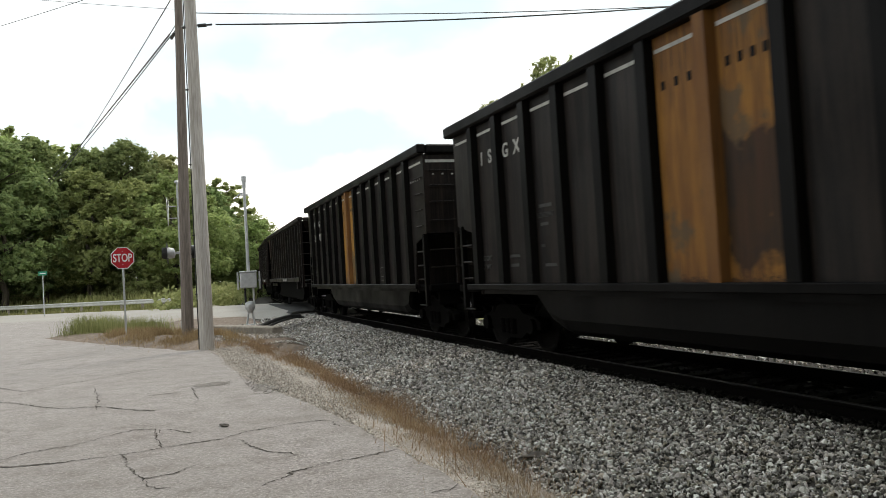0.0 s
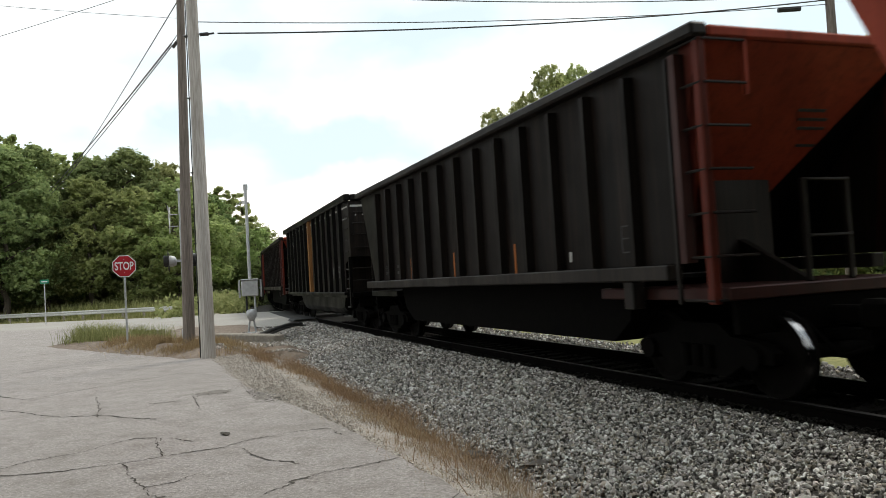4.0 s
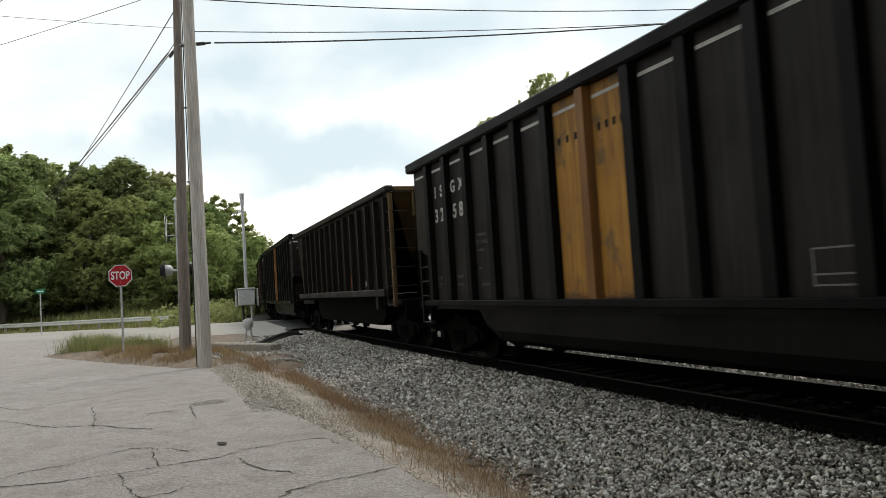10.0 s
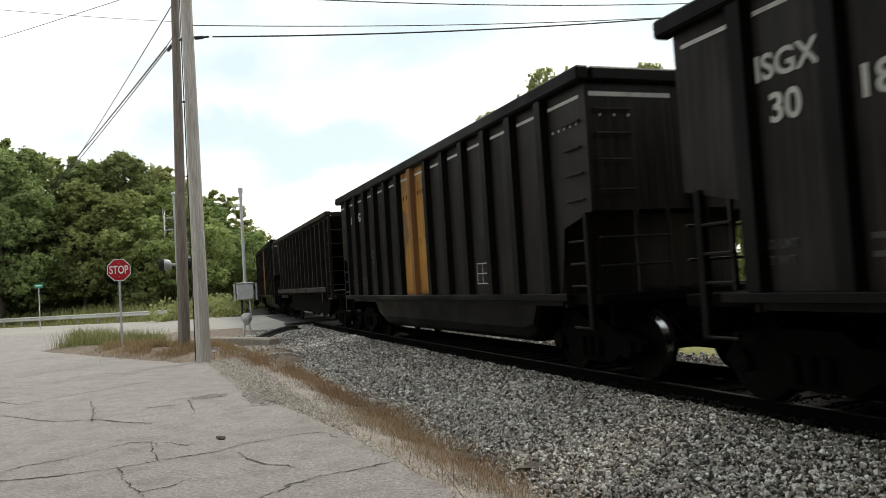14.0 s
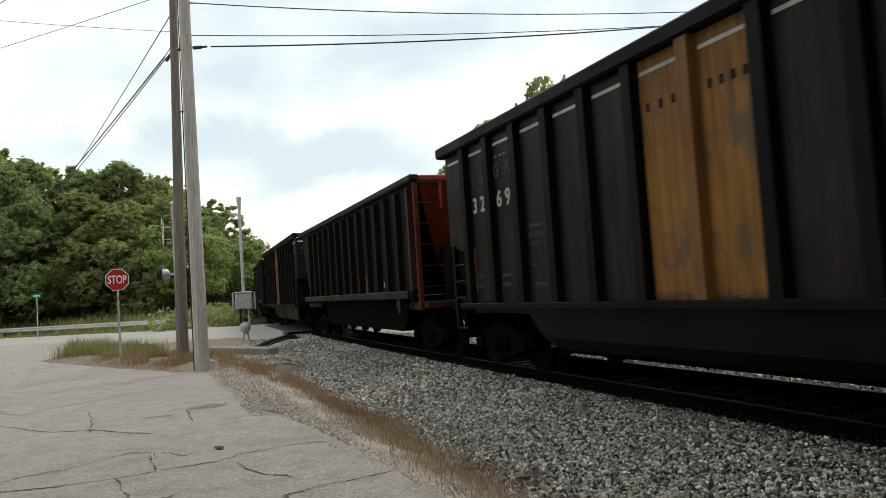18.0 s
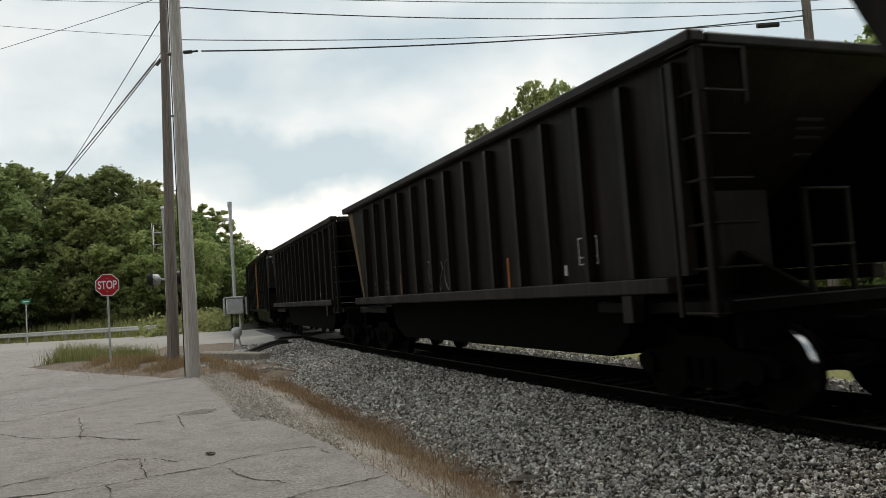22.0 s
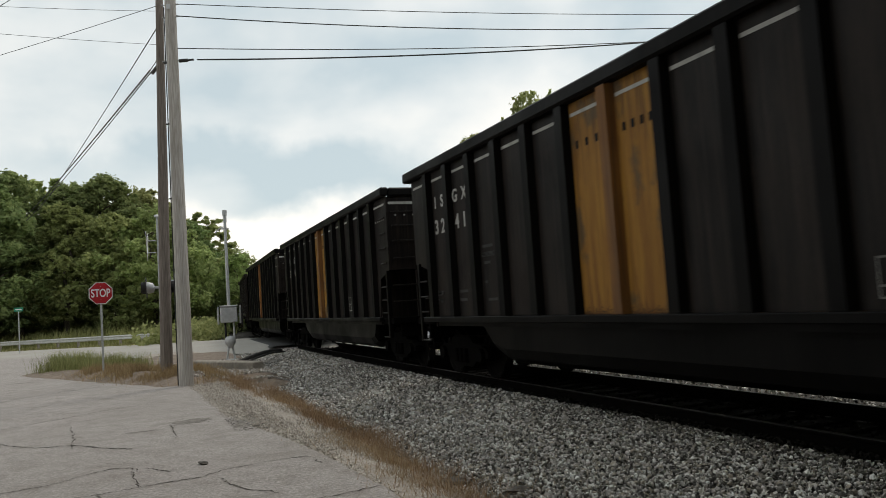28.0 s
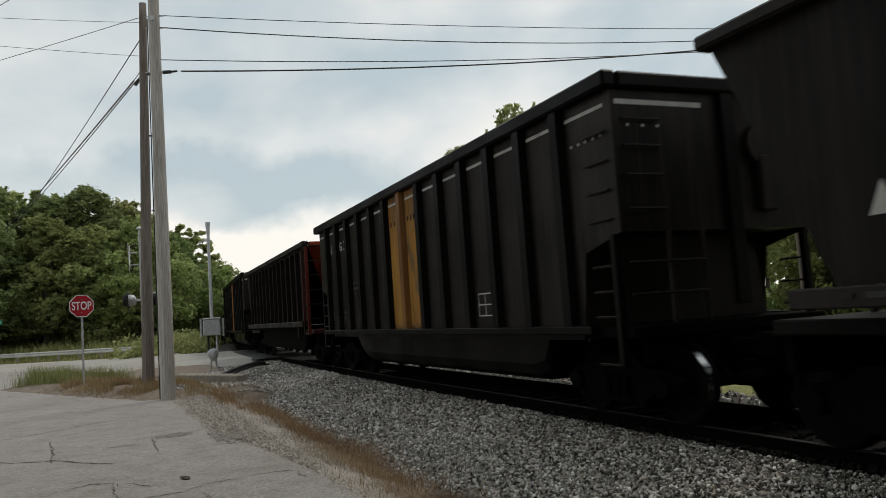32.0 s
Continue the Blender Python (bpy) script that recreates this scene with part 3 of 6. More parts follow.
def lot():
    offs = np.r_[0, 0.01, 0.06, 0.2, 0.5, np.arange(1, 12, 0.75), np.arange(12, 30, 2.0), 34, 42, 52]
    rows = np.arange(-30, 52, 0.2)
    v = []
    for s in rows:
        e = lot_edge(s)
        for j, o in enumerate(offs):
            p = beside(s, e + o * (1.0 if o > 3 else 1.0))
            z = 0.0015 * noise.noise(Vector((p.x * 0.6, p.y * 0.6, 0.0))) + 0.0008 * noise.noise(Vector((p.x * 2.5, p.y * 2.5, 5.0)))
            v.append((p.x, p.y, -0.4 if road_across(p.x, p.y) > 3 else -0.06 if j == 0 else z - (0.012 if j == 1 else 0.0)))
    k = len(offs)
    f = [(i * k + j, i * k + j + 1, (i + 1) * k + j + 1, (i + 1) * k + j) for i in range(len(rows) - 1) for j in range(k - 1)]
    tagged(part("pavement", Shape().add(v, f), "asphalt", smooth=True), "cracked pale grey asphalt lot beside the track", "pavement", kind="structure")


lot()


def road():
    v, n = [], 15
    along = np.arange(-70, 75, 1.0)
    for a in along:
        for j in range(n):
            p = ROAD_A + ROAD_D * float(a) + ROAD_N * (9.0 * (j - 1) / (n - 3) if 0 < j < n - 1 else -1.3 if j == 0 else 10.3)
            s, off = side_of(p.x, p.y)
            rise = 0.066 * max(0.0, 1 - max(0.0, abs(off) - 2.0) / 7.0)
            v.append((p.x, p.y, 0.022 + rise if 0 < j < n - 1 else -0.16))
    f = [(i * n + j, i * n + j + 1, (i + 1) * n + j + 1, (i + 1) * n + j) for i in range(len(along) - 1) for j in range(n - 1)]
    tagged(part("road", Shape().add(v, f), "road", smooth=True), "pale two-lane road crossing the railway", "road", kind="structure")


road()


def island_z(x, y):
    s, off = side_of(x, y)
    fade = max(0.0, min(1.0, (off - 3.6) / 1.5))
    z = mound(x, y) * fade + float(np.interp(off, [3.2, 3.7, 4.2, 4.6, 5.0, 5.4], [-0.7, -0.5, -0.32, -0.14, -0.06, -0.045])) + 0.02 * noise.noise(Vector((x * 1.5, y * 1.5, 0)))
    apron = min(1.0, max(0.0, (s - 20.5) / 2.5)) * min(1.0, max(0.0, (off - 2.5) / 1.3)) * min(1.0, max(0.0, (8.5 - off) / 2))
    z = max(z, -0.50 + 0.535 * apron + 0.02 * noise.noise(Vector((x, y, 2))))
    return min(z, -0.50) if off < 3.0 else z


def island():
    v, n = [], 60
    for i in range(n):
        for j in range(n):
            x, y = -17.0 + 14.5 * j / (n - 1), 15.5 + 17.5 * i / (n - 1)
            v.append((x, y, island_z(x, y)))
    f = [(i * n + j, i * n + j + 1, (i + 1) * n + j + 1, (i + 1) * n + j) for i in range(n - 1) for j in range(n - 1)]
    tagged(part("island", Shape().add(v, f), "mulch", smooth=True), "low dirt island between lot and road", "verge", kind="structure")


island()


def cracks():
    """Long open cracks over the lot, each a dark ragged seam a few millimetres over the sheet."""
    lines = [
        [(-5.72, 7.01), (-4.12, 7.09), (-3.90, 7.10), (-3.72, 7.10), (-3.57, 7.16), (-3.39, 7.22), (-3.22, 7.27), (-3.03, 7.37), (-2.89, 7.48), (-2.72, 7.58), (-2.54, 7.66), (-2.34, 7.73), (-2.22, 7.96), (-2.21, 8.04), (-1.86, 8.27), (-1.66, 8.36), (-1.36, 8.43)],
        [(-5.16, 6.09), (-4.33, 7.46), (-4.20, 7.69), (-4.00, 7.82), (-3.84, 7.95), (-3.73, 8.27), (-3.54, 8.50), (-3.32, 8.47), (-3.15, 8.25)],
        [(-7.77, 12.02), (-6.43, 11.14), (-6.07, 10.91), (-5.73, 10.62), (-5.30, 10.35), (-4.79, 10.33), (-4.34, 10.04), (-3.76, 9.69)],
        [(-8.56, 13.77), (-7.34, 12.74), (-6.93, 12.39), (-6.69, 12.66), (-6.58, 12.98), (-6.34, 13.33), (-6.09, 13.92), (-5.77, 14.33), (-5.44, 14.81), (-5.18, 15.41)],
        [(-9.91, 15.08), (-9.57, 16.64), (-9.44, 17.25), (-9.22, 17.86), (-8.80, 18.70), (-8.51, 19.23), (-8.30, 19.59)],
        [(-12.76, 20.00), (-12.37, 21.55), (-12.16, 22.40), (-11.52, 22.76)],
        [(-3.15, 7.27), (-2.98, 6.93), (-2.79, 6.62), (-2.59, 6.33), (-2.46, 6.11), (-2.33, 5.99), (-2.24, 6.02)],
        [(-2.13, 7.63), (-2.00, 7.43), (-1.86, 7.21), (-1.65, 7.03), (-1.48, 6.92), (-1.40, 6.85)],
        [(-2.59, 6.33), (-2.48, 6.38), (-2.35, 6.51), (-2.28, 6.71)],
        [(-3.34, 8.50), (-3.05, 7.90), (-2.86, 7.51)],
        [(-3.13, 8.41), (-2.96, 8.28), (-2.77, 8.13)],
        [(-3.97, 11.75), (-3.59, 10.76), (-3.43, 10.38)],
        [(-5.68, 12.20), (-5.08, 11.01), (-4.68, 10.06)],
        [(-1.51, 5.92), (-1.41, 6.05), (-1.30, 6.21), (-1.35, 6.23), (-1.17, 6.44), (-0.91, 6.60), (-0.63, 6.77), (-0.49, 6.85)],
        [(-0.18, 5.48), (-0.02, 5.54), (0.03, 5.74)],
        [(-1.36, 8.43), (-1.17, 8.02), (-1.02, 8.01)],
    ]
    for ln in lines:
        pts = []
        for a, c in zip(ln, ln[1:]):
            a, c = Vector(a), Vector(c)
            m = max(2, int((c - a).length / 0.03))
            pts += [a.lerp(c, k / m) for k in range(m)]
        pts.append(Vector(ln[-1]))
        v, f = [], []
        for i, p in enumerate(pts):
            d = (pts[min(i + 1, len(pts) - 1)] - pts[max(i - 1, 0)]).normalized()
            q = Vector((-d.y, d.x))
            far = 0.6 + p.length * 0.05
            o = 0.03 * noise.noise(Vector((p.x * 2.3, p.y * 2.3, 0))) + 0.03 * noise.noise(Vector((p.x * 9, p.y * 9, 0)))
            o += 0.035 * noise.noise(Vector((p.x * 27, p.y * 27, 1)))
            w = far * max(0.0026, 0.0056 + 0.009 * noise.noise(Vector((p.x * 5, p.y * 5, 4))) + 0.009 * noise.noise(Vector((p.x * 21, p.y * 21, 8))))
            w *= 0.4 + 1.3 * abs(d.x)
            v += [(*(p + q * (o + w)), 0.005), (*(p + q * (o - w)), 0.005)]
        f = [(2 * i, 2 * i + 1, 2 * i + 3, 2 * i + 2) for i in range(len(pts) - 1)]
        tagged(part("pavement_crack", Shape().add(v, f), "crack"), "dark ragged crack across the grey asphalt", "crack", "cracks in the lot", kind="structure")


cracks()


# black sheet over the road, put there as shade under the train
strip("crossing_panel", 36.0, 48.5, 0.5, [(-1.9, 0.02), (-1.75, 0.093), (1.75, 0.093), (1.9, 0.02)], "rubber", "black sheet on the crossing standing in for the train's shade", "crossing panel")

# ---- rails and ties ----


def rails():
    prof = [(-0.07, -0.17), (0.07, -0.17), (0.07, -0.155), (0.012, -0.135), (0.012, -0.045), (0.034, -0.035), (0.034, -0.006), (-0.034, -0.006), (-0.034, -0.035), (-0.012, -0.045), (-0.012, -0.135), (-0.07, -0.155)]
    head = [(-0.033, -0.006), (0.033, -0.006), (0.028, 0.0), (-0.028, 0.0)]
    for side in (0.755, -0.755):
        obs = []
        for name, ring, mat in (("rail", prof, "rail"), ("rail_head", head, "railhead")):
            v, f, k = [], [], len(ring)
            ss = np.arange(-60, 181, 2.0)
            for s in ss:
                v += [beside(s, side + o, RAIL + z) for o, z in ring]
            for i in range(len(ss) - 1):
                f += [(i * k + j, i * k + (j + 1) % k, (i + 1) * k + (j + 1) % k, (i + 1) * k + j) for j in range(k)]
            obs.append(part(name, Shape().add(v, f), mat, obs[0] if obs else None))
        tagged(obs[0], "rusty steel rail with a worn head, darkened as under-train shade", "rail", "rails of the track", "structure")


rails()


def ties():
    for i in range(120):
        s = -4 + 0.53 * i
        h = track(s)[2]
        key = ("tie%d" % (i % 3), lambda: Shape().box(-0.11, 0.11, -1.3, 1.3, -0.17, 0.0, 0.012))
        p = beside(s, 0.03 * math.sin(i * 2.3), RAIL - 0.172)
        o = part("railway_tie", key, "tie", at=pose(p.x, p.y, p.z, 0, 0, math.degrees(h) - 90 + 0.8 * math.sin(i * 1.7)))
        tagged(o, "creosoted wooden tie under the rails, darkened further as shade", "railway tie", "ties of the track", "structure")


ties()


def stones(name, s0, s1, off0, off1, count, size, label, mat="ballast", height=None, to_lot=False):
    """Loose angular stones over a slope, as one heap."""
    ico_v = np.array([(0, 0, 1), (0.9, 0, 0.25), (0.1, 0.85, 0.3), (-0.85, 0.15, 0.2), (0.05, -0.9, 0.3), (0.5, 0.5, -0.5), (-0.5, 0.4, -0.55), (-0.4, -0.6, -0.5), (0.55, -0.45, -0.55)], float)
    ico_f = np.array([(0, 1, 2), (0, 2, 3), (0, 3, 4), (0, 4, 1), (1, 5, 2), (2, 6, 3), (3, 7, 4), (4, 8, 1), (2, 5, 6), (3, 6, 7), (4, 7, 8), (1, 8, 5)])
    u = rng.random(count)
    s = s0 + (s1 - s0) * u ** 1.25
    off = off0 + (off1 - off0) * rng.random(count)
    ground_z = None
    if name == "apron_gravel":
        x, y, h = np.interp(s, SS, TX), np.interp(s, SS, TY), np.interp(s, SS, HEAD)
        ground_z = np.array([island_z(float(p), float(q)) for p, q in zip(x - np.cos(h) * off, y - np.sin(h) * off)])
    # crowded towards the rail, so the painted shade thins outwards
    if mat == "soot_shaded":
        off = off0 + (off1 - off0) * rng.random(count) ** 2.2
    if to_lot:
        rim = np.array([lot_edge(q) for q in s]) + 0.07 * rng.normal(size=count)
        off = off0 + (rim - off0) * rng.random(count) ** 0.8
    x, y, h = np.interp(s, SS, TX), np.interp(s, SS, TY), np.interp(s, SS, HEAD)
    px, py = x - np.cos(h) * off, y - np.sin(h) * off
    zz = np.interp(off, [p[0] for p in BED], [p[1] for p in BED]) if height is None else np.interp(off, *height)
    zz = zz if ground_z is None else ground_z
    sz = size * (0.6 + 0.8 * rng.random(count) ** 1.6)
    stretch = 0.65 + 0.6 * rng.random((count, 3))
    stretch[:, 2] *= 0.62
    q = rng.normal(size=(count, 4))
    q /= np.linalg.norm(q, axis=1)[:, None]
    w, a, b2, c2 = q.T
    rot = np.stack([np.stack([1 - 2 * (b2 * b2 + c2 * c2), 2 * (a * b2 - c2 * w), 2 * (a * c2 + b2 * w)], -1), np.stack([2 * (a * b2 + c2 * w), 1 - 2 * (a * a + c2 * c2), 2 * (b2 * c2 - a * w)], -1), np.stack([2 * (a * c2 - b2 * w), 2 * (b2 * c2 + a * w), 1 - 2 * (a * a + b2 * b2)], -1)], 1)
    loc = ico_v[None] * stretch[:, None, :] * sz[:, None, None] * (0.85 + 0.3 * rng.random((count, 9, 1)))
    loc = np.einsum("nij,nkj->nki", rot, loc)
    loc += np.stack([px, py, zz + sz * (0.25 + 0.35 * rng.random(count))], -1)[:, None, :]
    faces = (ico_f[None] + 9 * np.arange(count)[:, None, None]).reshape(-1, 3)
    return soup(name, loc.reshape(-1, 3), faces, mat, label, "ballast")


stones("ballast_stones", 1.5, 13, 1.0, 4.3, 40000, 0.025, "pale grey angular ballast stones on the track's slope")
stones("ballast_stones", 2, 13, 1.3, 4.2, 2600, 0.034, "larger pale ballast stones among the finer ones")
stones("ballast_stones", 12.8, 26, 0.95, 4.2, 17000, 0.033, "pale grey angular ballast stones past the lot's edge")
stones("ballast_stones", 25, 47, 0.95, 4.1, 9000, 0.046, "pale grey angular ballast stones beyond the lot")
stones("sooty_ballast", 1.5, 24, 0.80, 2.3, 15000, 0.027, "ballast stones along the rail, darkened by soot and painted shade", "soot_shaded")
# these black stones carry painted under-train shade as well as coal
stones("coal_dusted_stones", 1.5, 40, -1.45, 1.05, 5000, 0.04, "stones between the rails, black with coal dust and painted shade", "coal")
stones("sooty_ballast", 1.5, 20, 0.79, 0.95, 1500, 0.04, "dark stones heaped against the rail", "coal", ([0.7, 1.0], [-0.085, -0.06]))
stones("coal_dusted_stones", 2, 22, 3.55, 4.25, 900, 0.022, "dark wet stones at the foot of the ballast", "debris")
stones("ballast_stones", 1.5, 60, -3.75, -1.45, 3500, 0.05, "pale ballast stones on the far slope of the track")
stones("shoulder_gravel", 5, 24, 4.25, 5.25, 20000, 0.0135, "fine pale gravel over the brown shoulder", "gravel", ([4.0, 4.5, 5.0, 5.5], [-0.28, -0.12, -0.015, 0.0]), True)
stones("apron_gravel", 22.2, 30, 3.2, 6.0, 4200, 0.032, "grey gravel and stones round the gate's foot", "ballast")
stones("asphalt_crumbs", 13.4, 15.0, 5.25, 5.7, 260, 0.013, "broken asphalt crumbs at the lot's edge", "crumb", ([4, 6], [-0.004, -0.004]))
stones("asphalt_crumbs", 14.75, 15.35, 5.9, 6.5, 90, 0.011, "broken asphalt crumbs in a shallow hole", "crumb", ([4, 7], [-0.005, -0.005]))


def worn_patch(s0, off, along, across, seed):
    """A shallow ragged hole where the asphalt's top has broken away to its darker base."""
    p0 = beside(s0, off)
    h = track(s0)[2]
    v = [(p0.x, p0.y, 0.004)]
    n = 40
    for i in range(n):
        a = 2 * math.pi * i / n
        k = 0.75 + 0.55 * noise.noise(Vector((math.cos(a) * 1.6 + seed, math.sin(a) * 1.6, 0))) + 0.3 * noise.noise(Vector((math.cos(a) * 6, math.sin(a) * 6, seed)))
        u, w = along * k * math.cos(a), across * k * math.sin(a)
        v.append((p0.x - math.sin(h) * u - math.cos(h) * w, p0.y + math.cos(h) * u - math.sin(h) * w, 0.004))
    f = [(0, i + 1, (i + 1) % n + 1) for i in range(n)]
    tagged(part("worn_patch", Shape().add(v, f), "base_course"), "ragged darker patch of broken asphalt", "asphalt patch", "worn patches of the lot", kind="structure")


worn_patch(14.1, 5.5, 0.62, 0.2, 1)
worn_patch(15.05, 6.2, 0.22, 0.4, 2)
worn_patch(14.5, 6.9, 0.10, 0.3, 3)


def blades(name, places, tall, wide, mat, label, lean=0.35):
    """Tapered grass blades at given places (x, y, z)."""
    p = np.array(places, float)
    n = len(p)
    a = rng.random(n) * 2 * math.pi
    hgt = tall * (0.3 + 0.95 * rng.random(n) ** 1.5)
    d = np.stack([np.cos(a), np.sin(a), 0 * a], -1)
    b2 = rng.random(n) * 2 * math.pi
    bend = np.stack([np.cos(b2), np.sin(b2), 0 * b2], -1) * (hgt * lean * rng.random(n))[:, None]
    w = (wide * (0.6 + 0.8 * rng.random(n)))[:, None]
    up = np.array([0, 0, 1.0])
    v = np.stack([p - d * w, p + d * w, p + bend * 0.4 + up * (hgt * 0.6)[:, None] + d * w * 0.7, p + bend * 0.4 + up * (hgt * 0.6)[:, None] - d * w * 0.7, p + bend + up * hgt[:, None]], 1)
    me_v = v.reshape(-1, 3)
    k = 5 * np.arange(n)
    faces = [(i, i + 1, i + 2, i + 3) for i in k] + [(i + 3, i + 2, i + 4) for i in k]
    me = bpy.data.meshes.new(name)
    me.from_pydata(me_v.tolist(), [], [tuple(int(q) for q in f) for f in faces])
    me.materials.append(M[mat])
    return tagged(new(name, me), label, "grass", kind="stuff")


def strip_places(n, s0, s1, c_off, spread, z_of):
    out = []
    while len(out) < n:
        s = s0 + (s1 - s0) * random.random() ** 1.3
        cl = noise.noise(Vector((s * 0.9, 2.0, 0.0)))
        off = c_off(s) + random.gauss(0, spread) + 0.15 * cl
        if random.random() > 0.45 + 1.5 * noise.noise(Vector((s * 1.3, off * 2.0, 7.0))):
            continue
        p = beside(s, off)
        out.append((p.x, p.y, z_of(off)))
    return out


def shoulder_z(off):
    return float(np.interp(off, [3.7, 3.95, 4.2, 4.5, 4.75, 5.0, 6.2], [-0.36, -0.30, -0.24, -0.14, -0.07, -0.03, -0.03]))


CLUMPS = [(15.5, 4.15, 0.5, 0.08), (14.2, 4.12, 0.35, 0.10), (13.0, 3.9, 0.3, 0.12), (12.2, 3.95, 0.35, 0.12), (10.5, 4.1, 0.7, 0.18), (9.2, 4.15, 0.6, 0.22), (19.5, 4.15, 0.5, 0.09), (22.0, 4.55, 0.4, 0.14), (17.5, 4.14, 0.6, 0.07)]


def clump_places(n, clumps):
    """Tufts round given places along the track: arc, distance, spread along and across."""
    out = []
    for _ in range(n):
        s, off, a, c = random.choice(clumps)
        s, off = s + random.gauss(0, a), off + random.gauss(0, 1.6 * c)
        p = beside(s, off)
        out.append((p.x, p.y, shoulder_z(off)))
    return out


blades("dry_grass", strip_places(7000, 5.5, 13, lambda s: 4.3, 0.26, shoulder_z), 0.11, 0.0024, "pale_straw", "low bleached dead grass along the edge of the ballast", 1.5)
blades("dry_grass", clump_places(6500, CLUMPS), 0.24, 0.0026, "straw", "taller rust-brown dead grass by the ballast", 1.6)
blades("dry_grass", strip_places(4000, 10, 19, lambda s: 4.2, 0.2, shoulder_z), 0.11, 0.003, "straw", "low rust-brown dead grass by the ballast", 1.2)
blades("dry_grass", strip_places(3000, 17, 22.5, lambda s: 4.3 + 0.14 * (s - 17), 0.2, shoulder_z), 0.13, 0.0035, "straw", "low brown dead grass by the ballast", 1.0)


def island_places(n, dry):
    out = []
    a, c = (Vector((-5.6, 19.0)), Vector((-9.9, 23.7))) if dry else (Vector((-9.4, 24.9)), Vector((-12.7, 26.3)))
    while len(out) < n:
        p = a.lerp(c, random.random()) + Vector((random.gauss(0, 0.45 if dry else 0.33), random.gauss(0, 0.45 if dry else 0.33)))
        if noise.noise(Vector((p.x * 1.1, p.y * 1.1, 1.0 if dry else 6.0))) < -0.12:
            continue
        out.append((p.x, p.y, mound(p.x, p.y) - 0.05))
    return out


blades("roadside_grass", island_places(6000, False), 0.58, 0.0055, "grass", "tall yellowing green grass round the foot of the stop sign", 0.6)
blades("dry_grass", island_places(12500, True), 0.24, 0.0038, "straw", "dead brown weeds round the utility poles", 1.2)


def bank_places(n, w0, w1, a0, a1, top=0.0):
    out = []
    for _ in range(n):
        a, w = a0 + (a1 - a0) * random.random(), w0 + (w1 - w0) * random.random()
        p = ROAD_A + ROAD_D * a + ROAD_N * w
        s, off = side_of(p.x, p.y)
        if abs(off) < 3.4:
            continue
        out.append((p.x, p.y, land(p.x, p.y) + top))
    return out


blades("roadside_grass", bank_places(9000, 9.3, 14.0, -45, 14), 0.28, 0.03, "grass", "mown pale grass along the far side of the road", 0.5)
blades("bank_weeds", bank_places(20000, 14.0, 29.0, -52, 16), 1.0, 0.05, "weed", "tall tangled green weeds on the bank below the trees", 0.5)
blades("far_side_grass", [tuple(beside(random.uniform(4, 40), random.uniform(-12, -4.2), -0.16)) for _ in range(9000)], 0.22, 0.02, "grass", "pale grass on the far side of the track", 0.5)

# ---- the train ----
GAP = 16.18
RIBS = [-0.17 + (i - 6) * 1.0186 for i in range(13)]
POSTS = [-5.52 + 0.943 * i for i in range(14)]
NEAR = -1.5  # the camera's side of a car


def truck(parent, x):
    """A two-axle truck under a car; its wheelsets turn."""
    def frame_shape():
        sh = Shape()
        for y in (-1.0, 1.0):
            ring = [(-1.15, 0.52), (-0.95, 0.62), (-0.55, 0.66), (-0.35, 0.80), (0.35, 0.80), (0.55, 0.66), (0.95, 0.62), (1.15, 0.52), (1.15, 0.40), (0.75, 0.40), (0.45, 0.22), (-0.45, 0.22), (-0.75, 0.40), (-1.15, 0.40)]
            sh.prism(ring, "y", y - 0.07, y + 0.07)
            for xx in (-0.2, 0.0, 0.2):
                sh.tube((xx, y * 1.08, 0.30), (xx, y * 1.08, 0.56), 0.07, n=8)
            for xx in (-0.89, 0.89):
                sh.tube((xx, y - 0.14, 0.457), (xx, y + 0.16, 0.457), 0.13, n=12)
        sh.box(-0.22, 0.22, -1.05, 1.05, 0.52, 0.74, 0.02)
        sh.box(-1.5, 1.5, -0.12, 0.12, 0.60, 0.70)
        return sh

    def wheel(k):
        y = 0.755 * k
        return Shape().lathe([(0.05, y + 0.10 * k), (0.11, y + 0.09 * k), (0.12, y + 0.02 * k), (0.36, y + 0.03 * k), (0.40, y + 0.07 * k), (0.447, y + 0.07 * k), (0.45, y - 0.05 * k), (0.482, y - 0.06 * k), (0.482, y - 0.085 * k), (0.40, y - 0.085 * k), (0.36, y - 0.03 * k), (0.12, y - 0.05 * k), (0.05, y - 0.09 * k)], 28, "y")

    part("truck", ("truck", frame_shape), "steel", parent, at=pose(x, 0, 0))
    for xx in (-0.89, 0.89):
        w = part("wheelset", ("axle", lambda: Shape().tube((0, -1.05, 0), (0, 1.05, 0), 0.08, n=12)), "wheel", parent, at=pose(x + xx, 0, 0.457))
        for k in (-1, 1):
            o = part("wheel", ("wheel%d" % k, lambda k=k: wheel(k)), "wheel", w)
            if len(o.data.materials) < 2:
                o.data.materials.append(M["tread"])
                shine_wheels(o.data)
        w["spin"] = 1.0


def shine_wheels(me):
    """The running faces of the wheels are polished."""
    for p in me.polygons:
        c = p.center
        r = math.hypot(c.x, c.z)
        p.material_index = 1 if 0.44 < r < 0.455 else 0


